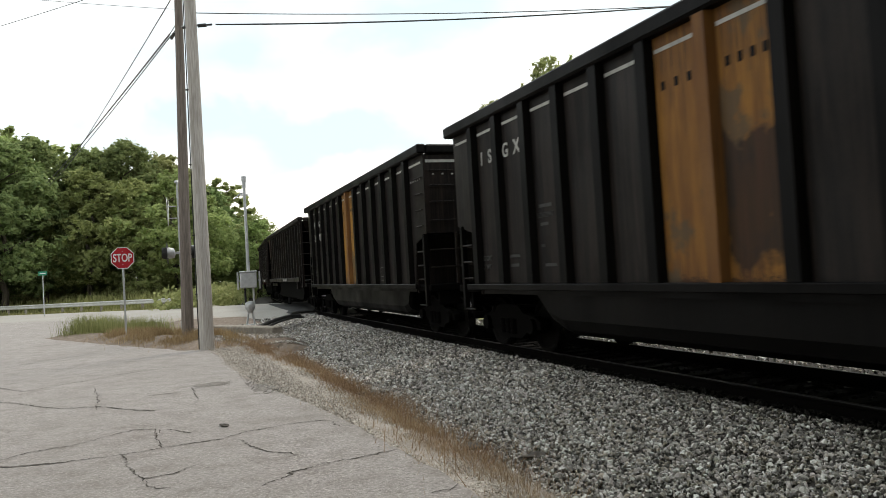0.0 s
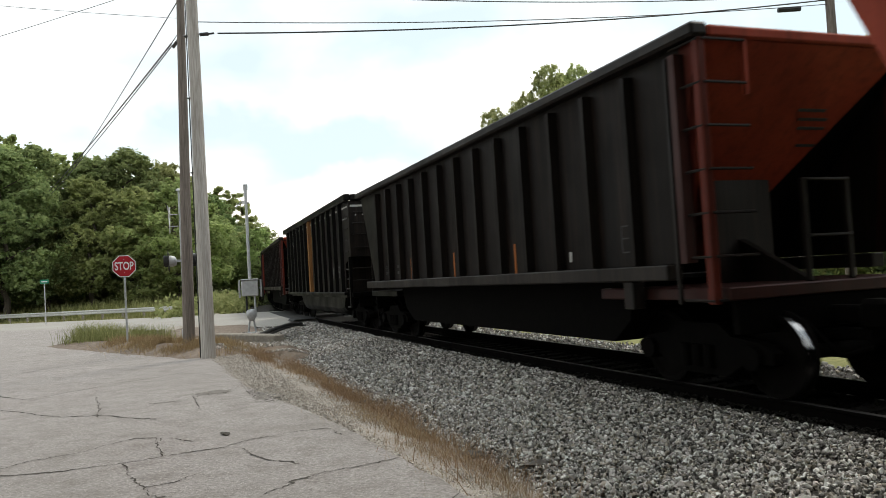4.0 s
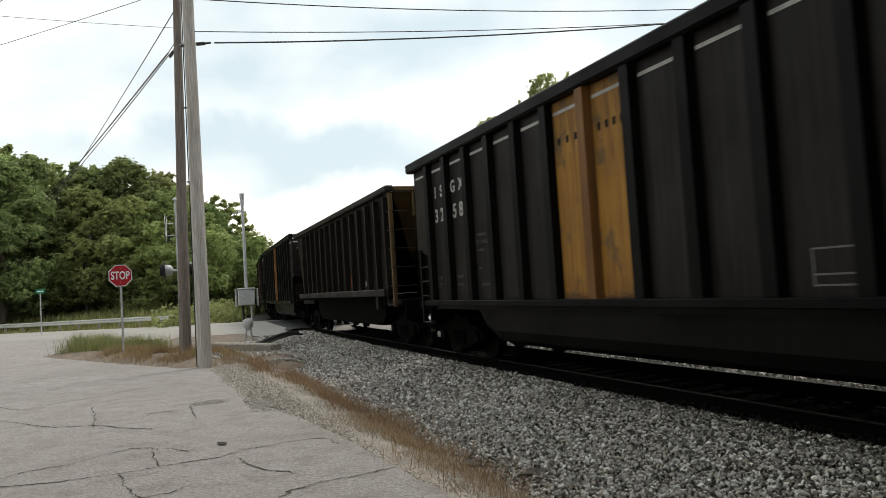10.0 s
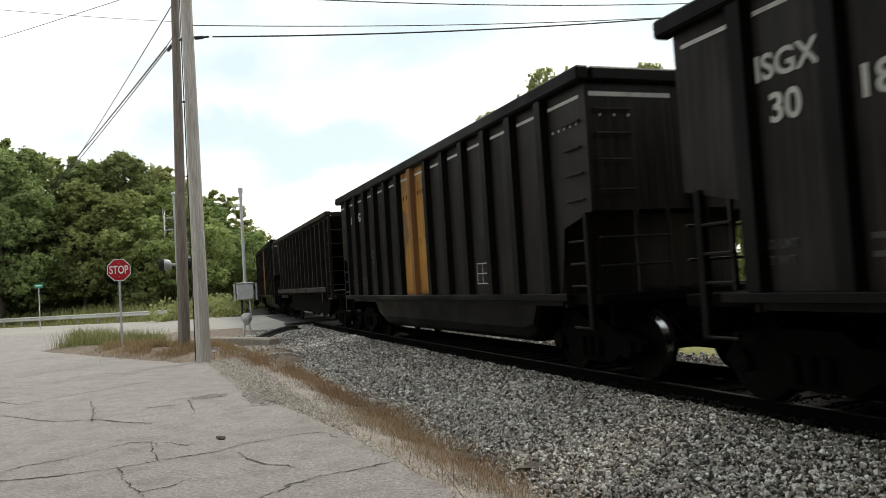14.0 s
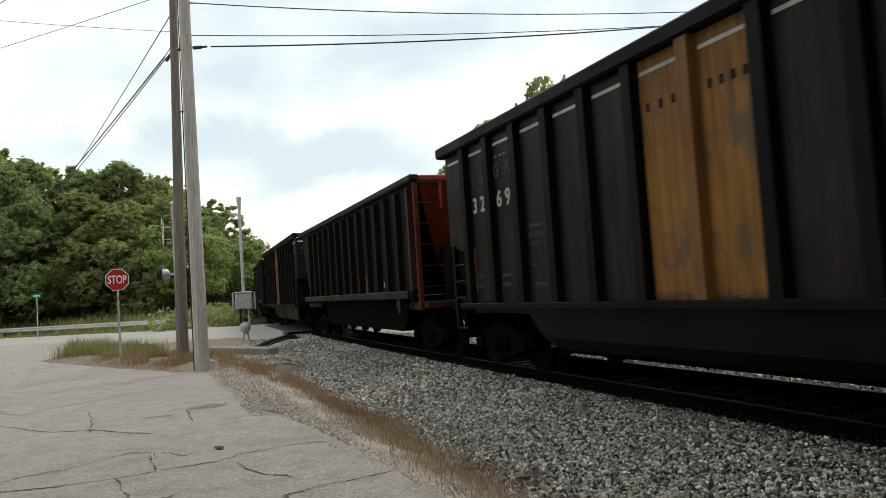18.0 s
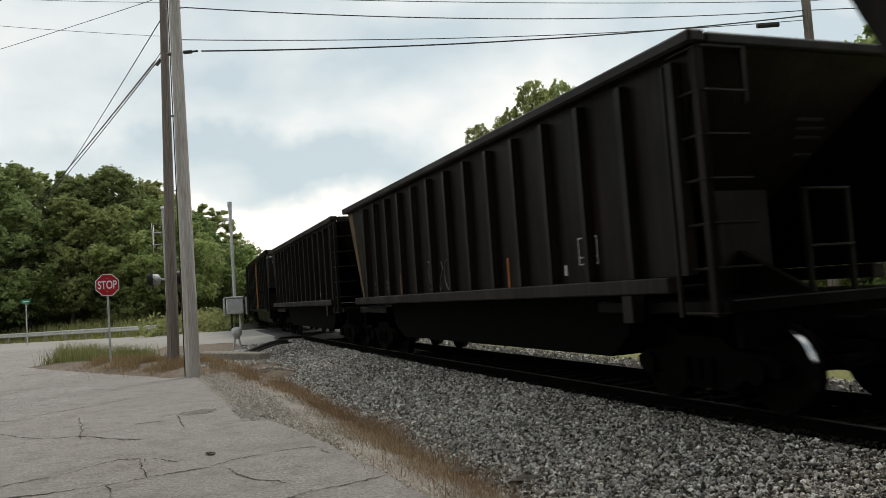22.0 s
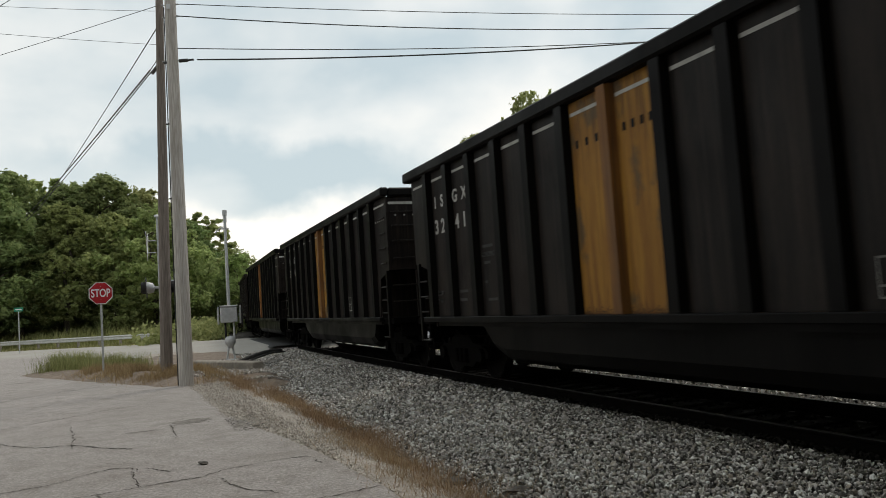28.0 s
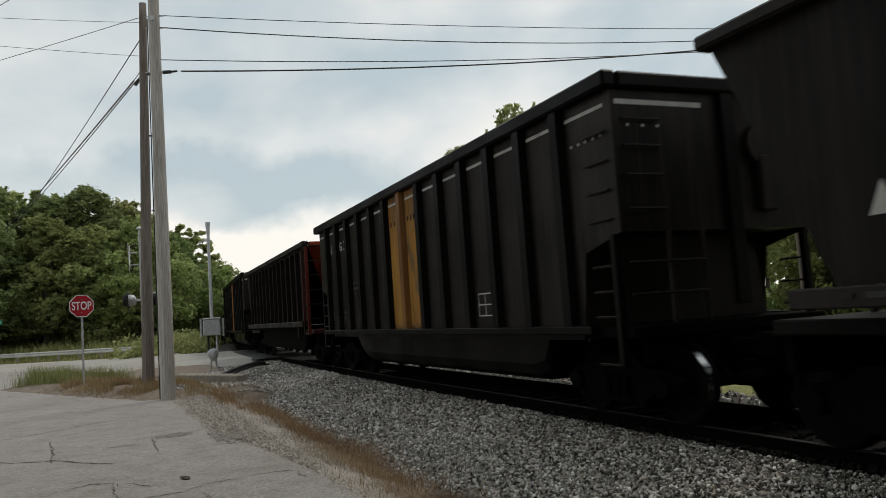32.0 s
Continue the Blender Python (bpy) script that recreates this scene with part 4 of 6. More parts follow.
def coupler(parent, x, k):
    def shape():
        return Shape().box(0, 0.62, -0.09, 0.09, 0.76, 0.95, 0.02).box(0.55, 0.86, -0.16, 0.16, 0.70, 1.02, 0.05).tube((0.1, -0.45, 0.85), (0.5, -0.35, 0.45), 0.025, n=6).tube((0.5, -0.35, 0.45), (0.8, -0.25, 0.55), 0.025, n=6)
    return part("coupler", ("coupler", shape), "steel", parent, at=pose(x, 0, 0, 0, 0, 0 if k > 0 else 180))


def lattice(xs, zs, open_cells, y=-0.004):
    """A flat painted lattice in the x, z plane, with some of its cells left open; one connected sheet."""
    sh, n = Shape(), len(xs)
    v = [(x, y, z) for z in zs for x in xs]
    f = [(j * n + i, j * n + i + 1, (j + 1) * n + i + 1, (j + 1) * n + i) for j in range(len(zs) - 1) for i in range(n - 1) if (i, j) not in open_cells]
    return sh.add(v, f)


def ring_box(parent, x, z, w, h, mat, name="stencil_box", y=NEAR - 0.006):
    """A white outlined stencil box of four squares."""
    def shape():
        b2 = 0.018
        return lattice((0, b2, (w - b2) / 2, (w + b2) / 2, w - b2, w), (0, b2, (h - b2) / 2, (h + b2) / 2, h - b2, h), {(1, 1), (3, 1), (1, 3), (3, 3)})
    return part(name, ("ring%.2f%.2f" % (w, h), shape), mat, parent, at=pose(x, y, z))


def frame_box(parent, x, z, w, h, mat, cut=0.72):
    """A thin outlined box with a line across it."""
    def shape():
        b2, m2 = 0.018, h * (1 - cut)
        return lattice((0, b2, w - b2, w), (0, b2, m2, m2 + b2, h - b2, h), {(1, 1), (1, 3)})
    return part("stencil_box", ("fbox%.2f%.2f%.2f" % (w, h, cut), shape), mat, parent, at=pose(x, NEAR - 0.006, z))


def bars(parent, x, z, widths, mat, h=0.055, gap=0.10, y=NEAR - 0.006, name="stencil_line"):
    for k, w in enumerate(widths):
        part(name, ("bar%.2f%.2f" % (w, h), lambda w=w: Shape().box(0, w, -0.004, 0, 0, h)), mat, parent, at=pose(x, y, z - gap * k))


def letters(parent, text, x, z, size, mat, spread=1.0, y=NEAR - 0.007):
    part("lettering", lettering(text, size, mat, spread), mat, parent, "white stencilled lettering", at=pose(x, y, z))


def gondola(number, old_yellow=False, style=1, stencil="box", tape=(), marks=True, box_x=3.2, first="white", ink="white", burnt=False, holes=False):
    """A coal gondola with a tub floor, thirteen side posts and two yellow panels."""
    car = new("coal_gondola")
    yel = "yellow_old" if old_yellow else "yellow"
    z0, z1 = 1.20, 3.98
    edges = [-7.28] + RIBS + [7.08]
    for k in (-1, 1):
        y = 1.5 * k
        for i in range(14):
            a, c = edges[i], edges[i + 1]
            mat = ("yellow_burnt" if burnt and i == 7 else yel) if i in (6, 7) else "black"

            def sheet(a=a, c=c, y=y, k=k, i=i):
                lo, hi = (y - 0.02, y) if k > 0 else (y, y + 0.02)
                if i == 0:
                    ring = [(a, 2.28), (a, z1), (c, z1), (c, z0), (a + 0.95, z0), (a + 0.8, 2.1)]
                elif i == 13:
                    ring = [(a, z0), (a, z1), (c, z1), (c, 2.28), (c - 0.75, 2.1), (c - 0.9, z0)]
                else:
                    ring = [(a, z0), (a, z1), (c, z1), (c, z0)]
                return Shape().prism(ring, "y", lo, hi)
            o = part("side_panel", ("a_sheet%d%d" % (i, k), sheet), mat, car, "rusting yellow side panel" if mat != "black" else "")
        for i, x in enumerate(RIBS):
            def rib(k=k):
                y = 1.5 * k
                ring = [(-0.13, y), (-0.09, y + 0.11 * k), (0.09, y + 0.11 * k), (0.13, y)]
                return Shape().prism(ring, "z", z0 + 0.002, z1 - 0.002)
            part("side_post", ("a_rib%d" % k, rib), "rust_rib" if i == 6 else "rib", car, at=pose(x, 0, 0))
        part("side_sill", ("a_sill%d" % k, lambda k=k: Shape().box(-6.7, 6.5, min(1.5 * k - 0.02, 1.63 * k), max(1.5 * k - 0.02, 1.63 * k), 1.10, 1.198, 0.01)), "rib", car)
        part("top_chord", ("a_chord%d" % k, lambda k=k: Shape().box(-7.45, 7.16, min(1.44 * k, 1.64 * k), max(1.44 * k, 1.64 * k), 3.985, 4.19, 0.03)), "rib", car)
        # ladder corners
        for x in (-7.05, 6.95):
            part("corner_post", ("a_corner%d" % k, lambda k=k: Shape().box(-0.05, 0.05, 1.50 * k - 0.05, 1.50 * k + 0.05, 0.72, 2.27, 0.01)), "rib", car, at=pose(x, 0, 0))
            for zz in (0.74, 1.30, 1.60, 1.90, *((2.45, 2.80, 3.15, 3.50) if x * k < 0 else ())):
                part("grab_iron", ("a_grab%d" % k, lambda k=k: Shape().tube((-0.45, 1.53 * k, 0), (0.0, 1.53 * k, 0), 0.017, n=6)), "rib_b", car, at=pose(x if x > 0 else x + 0.45, 0, zz))
    for x, k in ((-7.28, -1), (7.08, 1)):
        part("end_wall", ("a_end%d" % k, lambda k=k: Shape().box(min(0, -0.03 * k), max(0, -0.03 * k), -1.478, 1.478, 2.28, 3.98).box(min(-0.9 * k, -0.87 * k), max(-0.9 * k, -0.87 * k), -1.47, 1.47, 1.0, 2.3)), "black", car, at=pose(x, 0, 0))
        part("end_shelf", ("a_shelf%d" % k, lambda k=k: Shape().box(min(-0.87 * k, -0.031 * k), max(-0.87 * k, -0.031 * k), -1.47, 1.47, 2.285, 2.31)), "rib", car, at=pose(x, 0, 0))
        part("end_chord", ("a_endchord", lambda: Shape().box(-0.12, 0.10, -1.435, 1.435, 3.985, 4.18, 0.03)), "rib", car, at=pose(x, 0, 0))
        part("end_post", ("a_endpost", lambda: Shape().box(0.0, 0.09, 0.1, 0.3, 1.35, 3.98, 0.01)), "rib", car, at=pose(x if k > 0 else x - 0.09, 0, 0))
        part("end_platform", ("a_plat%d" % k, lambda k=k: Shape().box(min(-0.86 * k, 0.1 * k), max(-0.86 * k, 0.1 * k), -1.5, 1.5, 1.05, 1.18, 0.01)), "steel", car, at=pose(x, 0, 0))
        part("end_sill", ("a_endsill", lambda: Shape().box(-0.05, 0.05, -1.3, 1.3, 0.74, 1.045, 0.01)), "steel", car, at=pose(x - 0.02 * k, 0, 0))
        part("end_stripe", ("a_endstripe", lambda: Shape().box(-0.004, 0.004, -1.44, -0.15, 3.80, 3.86)), "white", car, at=pose(x + 0.006 * k, 0, 0))
        for zz in (2.55, 2.95, 3.30, 3.62):
            part("end_rung", ("a_endrung", lambda: Shape().tube((0.05, -1.38, 0), (0.05, -0.85, 0), 0.016, n=6).tube((-0.02, -1.38, 0), (0.05, -1.38, 0), 0.012, n=5).tube((-0.02, -0.85, 0), (0.05, -0.85, 0), 0.012, n=5)), "rib_b", car, at=pose(x if k > 0 else x - 0.05, 0, zz))
        for yy in (-0.85, -0.35):
            part("platform_rail", ("a_prail", lambda: Shape().box(-0.03, 0.03, -0.03, 0.03, 1.18, 2.28, 0.008)), "rib_b", car, at=pose(x + 0.04 * k, yy, 0))
        for zz in (1.55, 1.92):
            part("platform_rung", ("a_prung", lambda: Shape().tube((0, -1.45, 0), (0, -0.35, 0), 0.018, n=6)), "rib_b", car, at=pose(x + 0.07 * k, 0, zz))
        part("brake_gear" if k > 0 else "hand_rail", ("a_gear%d" % k, lambda k=k: Shape().tube((0.0, 0.75, 3.35), (0.10, 0.75, 3.35), 0.28, n=18).box(0.0, 0.12, 0.62, 0.88, 2.5, 3.2, 0.02) if k > 0 else Shape().tube((-0.08, 0.3, 2.75), (-0.08, 1.2, 2.75), 0.02, n=6)), "rib_b", car, at=pose(x, 0, 0))
        coupler(car, x - 0.1 * k, k)
        truck(car, 6.17 * k)
    # white dots painted on in place of sky light through small holes
    if holes or (stencil == "two" and not number):
        for j in range(8):
            part("rivet_hole", ("sdash", lambda: Shape().box(0, 0.05, NEAR - 0.005, NEAR - 0.001, 0, 0.022)), "white", car, at=pose(-5.4 + 0.17 * j, 0, 3.60))
    if style == 2:
        for j in range(5):
            part("rivet_hole", ("hole", lambda: Shape().lathe([(0.0, 0.008), (0.02, 0.007), (0.022, 0.0)], 8, "x")), "white", car, at=pose(7.082, -1.28 + 0.17 * j, 3.48))
    if style == 1:
        for j in range(3):
            part("rivet_hole", ("hole", lambda: Shape().lathe([(0.0, 0.008), (0.02, 0.007), (0.022, 0.0)], 8, "x")), "white", car, at=pose(7.082, -1.28 + 0.22 * j, 3.55))
        for j in range(5):
            part("rivet_hole", ("shole", lambda: Shape().lathe([(0.0, -0.008), (0.02, -0.007), (0.022, 0.0)], 8, "y")), "white", car, at=pose(6.2 + 0.16 * j, NEAR - 0.001, 3.47))
    part("floor", ("a_floor", lambda: Shape().box(-6.3, 6.1, -1.47, 1.47, 1.02, 1.09)), "rib", car)

    def belly():
        ring = [(-1.28, 1.1), (-1.28, 0.64), (-1.20, 0.48), (-1.0, 0.385), (1.0, 0.385), (1.20, 0.48), (1.28, 0.64), (1.28, 1.1)]
        sh, n = Shape(), len(ring)
        v = [(x, y, z if z > 1 else 1.1 - (1.1 - z) * w) for x, w in ((-4.75, 0.05), (-4.35, 0.75), (-3.9, 1.0), (4.4, 1.0), (4.75, 0.85), (4.95, 0.05)) for y, z in ring]
        f = [tuple(range(n - 1, -1, -1)), tuple(range(5 * n, 6 * n))] + [(r * n + i, r * n + i + 1, (r + 1) * n + i + 1, (r + 1) * n + i) for r in range(5) for i in range(n - 1)]
        return sh.add(v, f)
    part("tub", ("a_belly", belly), "tubpaint", car, "rounded black tub floor")
    part("centre_sill", ("a_centre", lambda: Shape().box(-7.2, 7.0, -0.2, 0.2, 0.72, 1.0)), "steel", car)
    # painted dashes under the top chord
    for i in range(14):
        a, c = edges[i] + (0.15 if i else 0.12), edges[i + 1] - 0.15
        part("stripe_dash", ("dash%d" % i, lambda a=a, c=c: Shape().box(a, c, NEAR - 0.005, NEAR - 0.001, 3.80, 3.845)), "white", car, "white painted dash under the top chord")
    for x in (-0.75, -0.52, -0.30, 0.28, 0.45, 0.62, 0.78):
        part("panel_slot", ("slot", lambda: Shape().box(-0.03, 0.03, NEAR - 0.006, NEAR - 0.002, 3.36, 3.46)), "rib", car, at=pose(x - 0.17, 0, 0))
    if marks:
        if style == 1:
            for ch, x in (("I", -6.03), ("S", -5.72), ("G", -5.15), ("X", -4.74)):
                letters(car, ch, x, 3.27, 0.32, first)
            for ch, x in zip(number.ljust(4), (-6.07, -5.76, -5.08, -4.76)):
                if ch != " ":
                    letters(car, ch, x, 2.78, 0.37, ink)
        else:
            letters(car, "ISGX", -6.16, 3.17, 0.34, "white")
            letters(car, number[:2], -6.02, 2.76, 0.38, "white")
            letters(car, number[2:], -5.1, 2.76, 0.38, "white")
        letters(car, "LD LMT", -6.2, 1.60, 0.12, "dim")
        letters(car, "LT WT", -6.2, 1.45, 0.12, "dim")
        bars(car, -5.06, 1.62, (0.34, 0.30), "dim", 0.05, 0.15)
        bars(car, -4.0, 2.33, (0.38,), "dim", 0.05, 0.15)
        letters(car, "LOADING", -4.06, 2.18, 0.11, "dim")
        bars(car, -3.98, 2.06, (0.24,), "dim", 0.045, 0.15)
        bars(car, -4.0, 1.74, (0.12,), "dim", 0.045, 0.15)
        bars(car, -3.9, 1.45, (0.34,), "dim", 0.045, 0.15)
    if stencil == "box":
        ring_box(car, box_x, 1.38, 0.50, 0.37, "white")
    elif stencil == "two":
        ring_box(car, 5.20, 1.68, 0.48, 0.34, "white")
        part("data_plate", ("plate", lambda: Shape().box(0, 0.46, NEAR - 0.006, NEAR - 0.001, 1.64, 2.02)), "grey", car, "scuffed pale data plate", at=pose(4.2, 0, 0))
    elif stencil in ("dim", "gold"):
        frame_box(car, box_x, 1.29, 0.50, 0.34, "grey")
        if stencil == "gold":
            part("tape", ("goldtape", lambda: Shape().box(0.02, 0.48, NEAR - 0.007, NEAR - 0.001, 1.37, 1.50)), "orange", car, "orange reflective tape", at=pose(box_x, 0, 0))
    for x, z, h in tape:
        part("tape", ("tape%.2f" % h, lambda h=h: Shape().box(0, 0.07, NEAR - 0.006, NEAR - 0.001, 0, h)), "orange", car, "orange reflective tape", at=pose(x, 0, z))
    return tagged(car, "black coal gondola with two rusting yellow side panels", "gondola car", "cars of the coal train")


def hopper(number, front="black_b", rear="black_b", tape=(), scrawl=0, triangle=True, bright=False, tri=None, plain_box=False, sill_scrawl=None, tall_box=False):
    """A black hopper car: sloped ends, fourteen posts, ladders at the leading corner."""
    car = new("hopper_car")
    post_mat = "rib_red" if front == "red" else "rib_b"
    z0, z1 = 1.49, 3.84
    edges = [-7.46] + POSTS + [6.88]
    for k in (-1, 1):
        y = 1.5 * k
        for i in range(15):
            a, c = edges[i], edges[i + 1]
            mat = front if i == 14 and front != "black_b" else "black_b"
            mat = {"red": "midred"}.get(mat, "rib_red" if front == "red" and mat == "black_b" and i % 3 else mat)

            def sheet(a=a, c=c, y=y, k=k, i=i):
                lo, hi = (y - 0.02, y) if k > 0 else (y, y + 0.02)
                ring = [(a, z0), (a, z1), (c, z1), (c, z0)] if 0 < i < 14 else [(a, z1), (c, z1), (c, z0), (-6.35, z0)] if i == 0 else [(a, z0), (a, z1), (c + 0.12, z1), (c - 0.42, z0)]
                return Shape().prism(ring, "y", lo, hi)
            part("side_panel", ("b_sheet%d%d" % (i, k), sheet), mat, car)
        for i, x in enumerate(POSTS):
            def rib(k=k):
                y = 1.5 * k
                return Shape().prism([(-0.06, y), (-0.05, y + 0.13 * k), (0.05, y + 0.13 * k), (0.06, y)], "z", z0 + 0.002, z1 - 0.1)
            part("side_post", ("b_rib%d" % k, rib), "darkred" if front == "red" and i == 13 else post_mat, car, at=pose(x, 0, 0))
        part("side_sill", ("b_sill%d" % k, lambda k=k: Shape().box(-6.75, 6.45, min(1.42 * k, 1.64 * k), max(1.42 * k, 1.64 * k), 1.31, 1.486, 0.015)), "sill", car)
        part("top_chord", ("b_chord%d" % k, lambda k=k: Shape().box(-7.54, 7.15, min(1.44 * k, 1.66 * k), max(1.44 * k, 1.66 * k), 3.8405, 3.99, 0.03)), "rib_b", car)
        # ladders: leading corner on the camera's side, trailing corner on the other
        x = 7.06 if k < 0 else -7.30
        part("corner_post", ("b_corner%d" % k, lambda k=k: Shape().box(-0.055, 0.055, 1.52 * k - 0.05, 1.52 * k + 0.05, 1.05, 3.84, 0.012)), front if k < 0 and front != "red" else "midred" if k < 0 else "rib_b", car, at=pose(x, 0, 0))
        for j in range(7):
            part("side_rung", ("b_srung", lambda: Shape().tube((-0.42, 0, 0), (0.05, 0, 0), 0.017, n=6)), "rib_b", car, at=pose(x, 1.56 * k, 1.09 + 0.455 * j))
            part("end_rung", ("b_erung%d" % k, lambda k=k: Shape().tube((0.06, 0, 0), (0.06, -0.55 * k, 0), 0.017, n=6)), "rib_b", car, at=pose(x if x > 0 else x - 0.12, 1.52 * k, 1.09 + 0.455 * j))
        part("ladder_stile", ("b_stile%d" % k, lambda k=k: Shape().box(-0.025, 0.025, 0.95 * k - 0.025, 0.95 * k + 0.025, 3.25, 3.84)), "rib_b" if front == "black_b" else front, car, at=pose(x + 0.03, 0, 0))
    if rear != "black_b":
        part("end_edge", ("b_edge", lambda: Shape().prism([(-7.45, 3.83), (-7.0, 3.83), (-6.22, 1.44), (-6.34, 1.44)], "y", NEAR - 0.006, NEAR - 0.001)), rear, car, "painted strip along the sloped end")
    part("side_stile", ("b_sstile", lambda: Shape().box(-0.02, 0.02, -1.58, -1.54, 1.05, 3.75)), "rib_b", car, at=pose(6.56, 0, 0))
    for k, mat in ((1, front), (-1, rear)):
        xo = 7.07 if k > 0 else 7.40
        part("end_slope", ("b_slope%d" % k, lambda k=k, xo=xo: Shape().prism([(xo * k, 3.84), ((xo - 0.06) * k, 3.84), (4.6 * k, 1.36), (4.66 * k, 1.36)], "y", -1.478, 1.478)), "rib", car)

        def vee(k=k, xo=xo):
            sh, d = Shape(), 0.012 * k
            a, c = (xo * k + d, 3.835), (4.85 * k + d, 1.56)
            sh.add([(a[0], -1.47, a[1]), (a[0], 1.47, a[1]), (c[0], 0.2, c[1]), (c[0], -0.2, c[1]), (a[0] + d, -1.47, a[1]), (a[0] + d, 1.47, a[1]), (c[0] + d, 0.2, c[1]), (c[0] + d, -0.2, c[1])], [(0, 1, 2, 3), (7, 6, 5, 4), (0, 4, 5, 1), (1, 5, 6, 2), (2, 6, 7, 3), (3, 7, 4, 0)])
            return sh
        part("end_sheet", ("b_vee%d" % k, vee), mat if mat != "black_b" else "rib_b", car, "oxide red end sheet narrowing downwards" if mat == "red" else "")
        part("end_chord", ("b_endchord", lambda: Shape().box(-0.10, 0.08, -1.43, 1.43, 3.8405, 3.97, 0.025)), "rib_b" if mat == "black_b" else mat, car, at=pose(7.06 if k > 0 else -7.40, 0, 0))
        part("end_platform", ("b_plat%d" % k, lambda k=k: Shape().box(min(4.7 * k, 7.15 * k), max(4.7 * k, 7.15 * k), -1.41, 1.41, 1.08, 1.22, 0.015)), "rib" if mat != "red" else "darkred", car)
        part("end_sill", ("b_endsill", lambda: Shape().box(-0.05, 0.05, -1.3, 1.3, 0.72, 1.075, 0.01)) if k > 0 else ("b_endsill_rear", lambda: Shape().box(-0.05, 0.05, -1.3, 1.3, 0.72, 1.075, 0.01)), "steel", car, at=pose(7.08 * k, 0, 0))
        part("centre_brace", ("b_brace%d" % k, lambda k=k: Shape().prism([(6.9 * k, 1.22), (5.2 * k, 2.05), (5.2 * k, 1.22)], "y", -0.05, 0.05).box(min(5.7 * k, 5.8 * k), max(5.7 * k, 5.8 * k), -0.5, 0.5, 1.22, 2.5)), "rib_b", car)
        for yy in (-0.2, 0.42):
            part("platform_post", ("b_ppost", lambda: Shape().box(-0.03, 0.03, -0.03, 0.03, 1.22, 2.36, 0.008)), "rib_b" if k > 0 or rear == "black_b" else "tan", car, at=pose(7.02 * k, yy, 0))
        for zz in (1.72, 2.34):
            part("platform_rung", ("b_prung", lambda: Shape().tube((0, -0.2, 0), (0, 0.42, 0), 0.018, n=6)), "rib_b", car, at=pose(7.06 * k, 0, zz))
        coupler(car, 7.0 * k, k)
        truck(car, 6.17 * k)
        # stencil lines on the slope sheet
    run = (7.02 - 4.63) / (3.84 - 1.36)
    for j, w in enumerate((0.42, 0.46, 0.42, 0.0, 0.30)):
        zz = 3.22 - 0.09 * j
        yy = 0.34 + 0.066 * j
        if w:
            part("stencil_line", ("endbar%.2f" % w, lambda w=w: Shape().box(-0.004, 0.004, 0, w, 0, 0.04)), "dim" if not bright else "white", car, at=pose(7.02 + (zz - 3.84) * run + 0.09, yy, zz, 0, math.degrees(math.atan(run)), 0))
    if bright and number:
        zz = 3.42
        part("lettering", lettering(number, 0.14, "white"), "white", car, "small white stencilled number", at=pose(7.02 + (zz - 3.84) * run + 0.10, 0.27, zz, 0, math.degrees(math.atan(run)), 0) @ pose(0, 0, 0, 0, 0, 90))

    def belly():
        return Shape().prism([(-4.75, 1.29), (-4.5, 0.80), (-3.9, 0.51), (4.7, 0.51), (5.1, 0.80), (5.2, 1.29)], "y", -1.25, 1.25)
    # shade-darkened steel lets the hopper bottom sink into black
    part("hopper_bottom", ("b_belly", belly), "steel", car, "hopper bottoms with discharge gates, blackened as shade")
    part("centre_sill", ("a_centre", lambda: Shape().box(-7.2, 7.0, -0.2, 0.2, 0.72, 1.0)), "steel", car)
    part("floor", ("b_floor", lambda: Shape().box(-4.55, 4.55, -1.46, 1.46, 1.30, 1.34)), "rib", car)
    part("sill_bracket", ("b_bracket", lambda: Shape().box(5.55, 5.75, -1.62, -1.45, 0.98, 1.308, 0.01)), "rib_b", car)
    if triangle:
        part("triangle_mark", ("tri", lambda: Shape().prism([(-0.125, 0), (0.0, 0.27), (0.125, 0)], "y", NEAR - 0.006, NEAR - 0.001)), "white", car, "white triangle mark", at=pose(-5.87 if tri is None else tri, 0, 2.02 if tri is None else 1.86))
    if number:
        for ch, x in (("I", -5.14), ("S", -5.02), ("G", -4.40), ("X", -4.14)):
            letters(car, ch, x, 2.45, 0.41, "dim")
        for ch, x in zip(number, (-5.12, -4.98, -4.34, -4.12)):
            if ch != " ":
                letters(car, ch, x, 2.12, 0.38, "dim")
    letters(car, "LD LMT", -5.22, 1.78, 0.11, "dim")
    letters(car, "LT WT", -5.22, 1.63, 0.11, "dim")
    bars(car, -4.22, 1.78, (0.30, 0.28), "dim", 0.07, 0.15)
    bars(car, -6.2, 1.385, (0.1, 0.1), "dim", 0.05, 0.0, -1.647)
    bars(car, -6.0, 1.385, (0.34,), "dim", 0.05, 0.0, -1.647)
    if tall_box:
        frame_box(car, 5.0, 1.66, 0.48, 0.80, "grey", 0.5)
    elif plain_box:
        frame_box(car, 4.5, 1.72, 0.46, 0.36, "white", 0.75)
    else:
        frame_box(car, 5.42, 1.66, 0.34, 0.34, "dim", 0.5)
    part("data_plate", ("bplate", lambda: Shape().box(0, 0.17, NEAR - 0.006, NEAR - 0.001, 1.66, 1.96)), "dim", car, "small pale data plate", at=pose(4.6, 0, 0))
    part("dot_mark", ("bdot", lambda: Shape().box(0, 0.07, NEAR - 0.006, NEAR - 0.001, 1.60, 1.74)), "white", car, "white dot mark", at=pose(4.1, 0, 0))
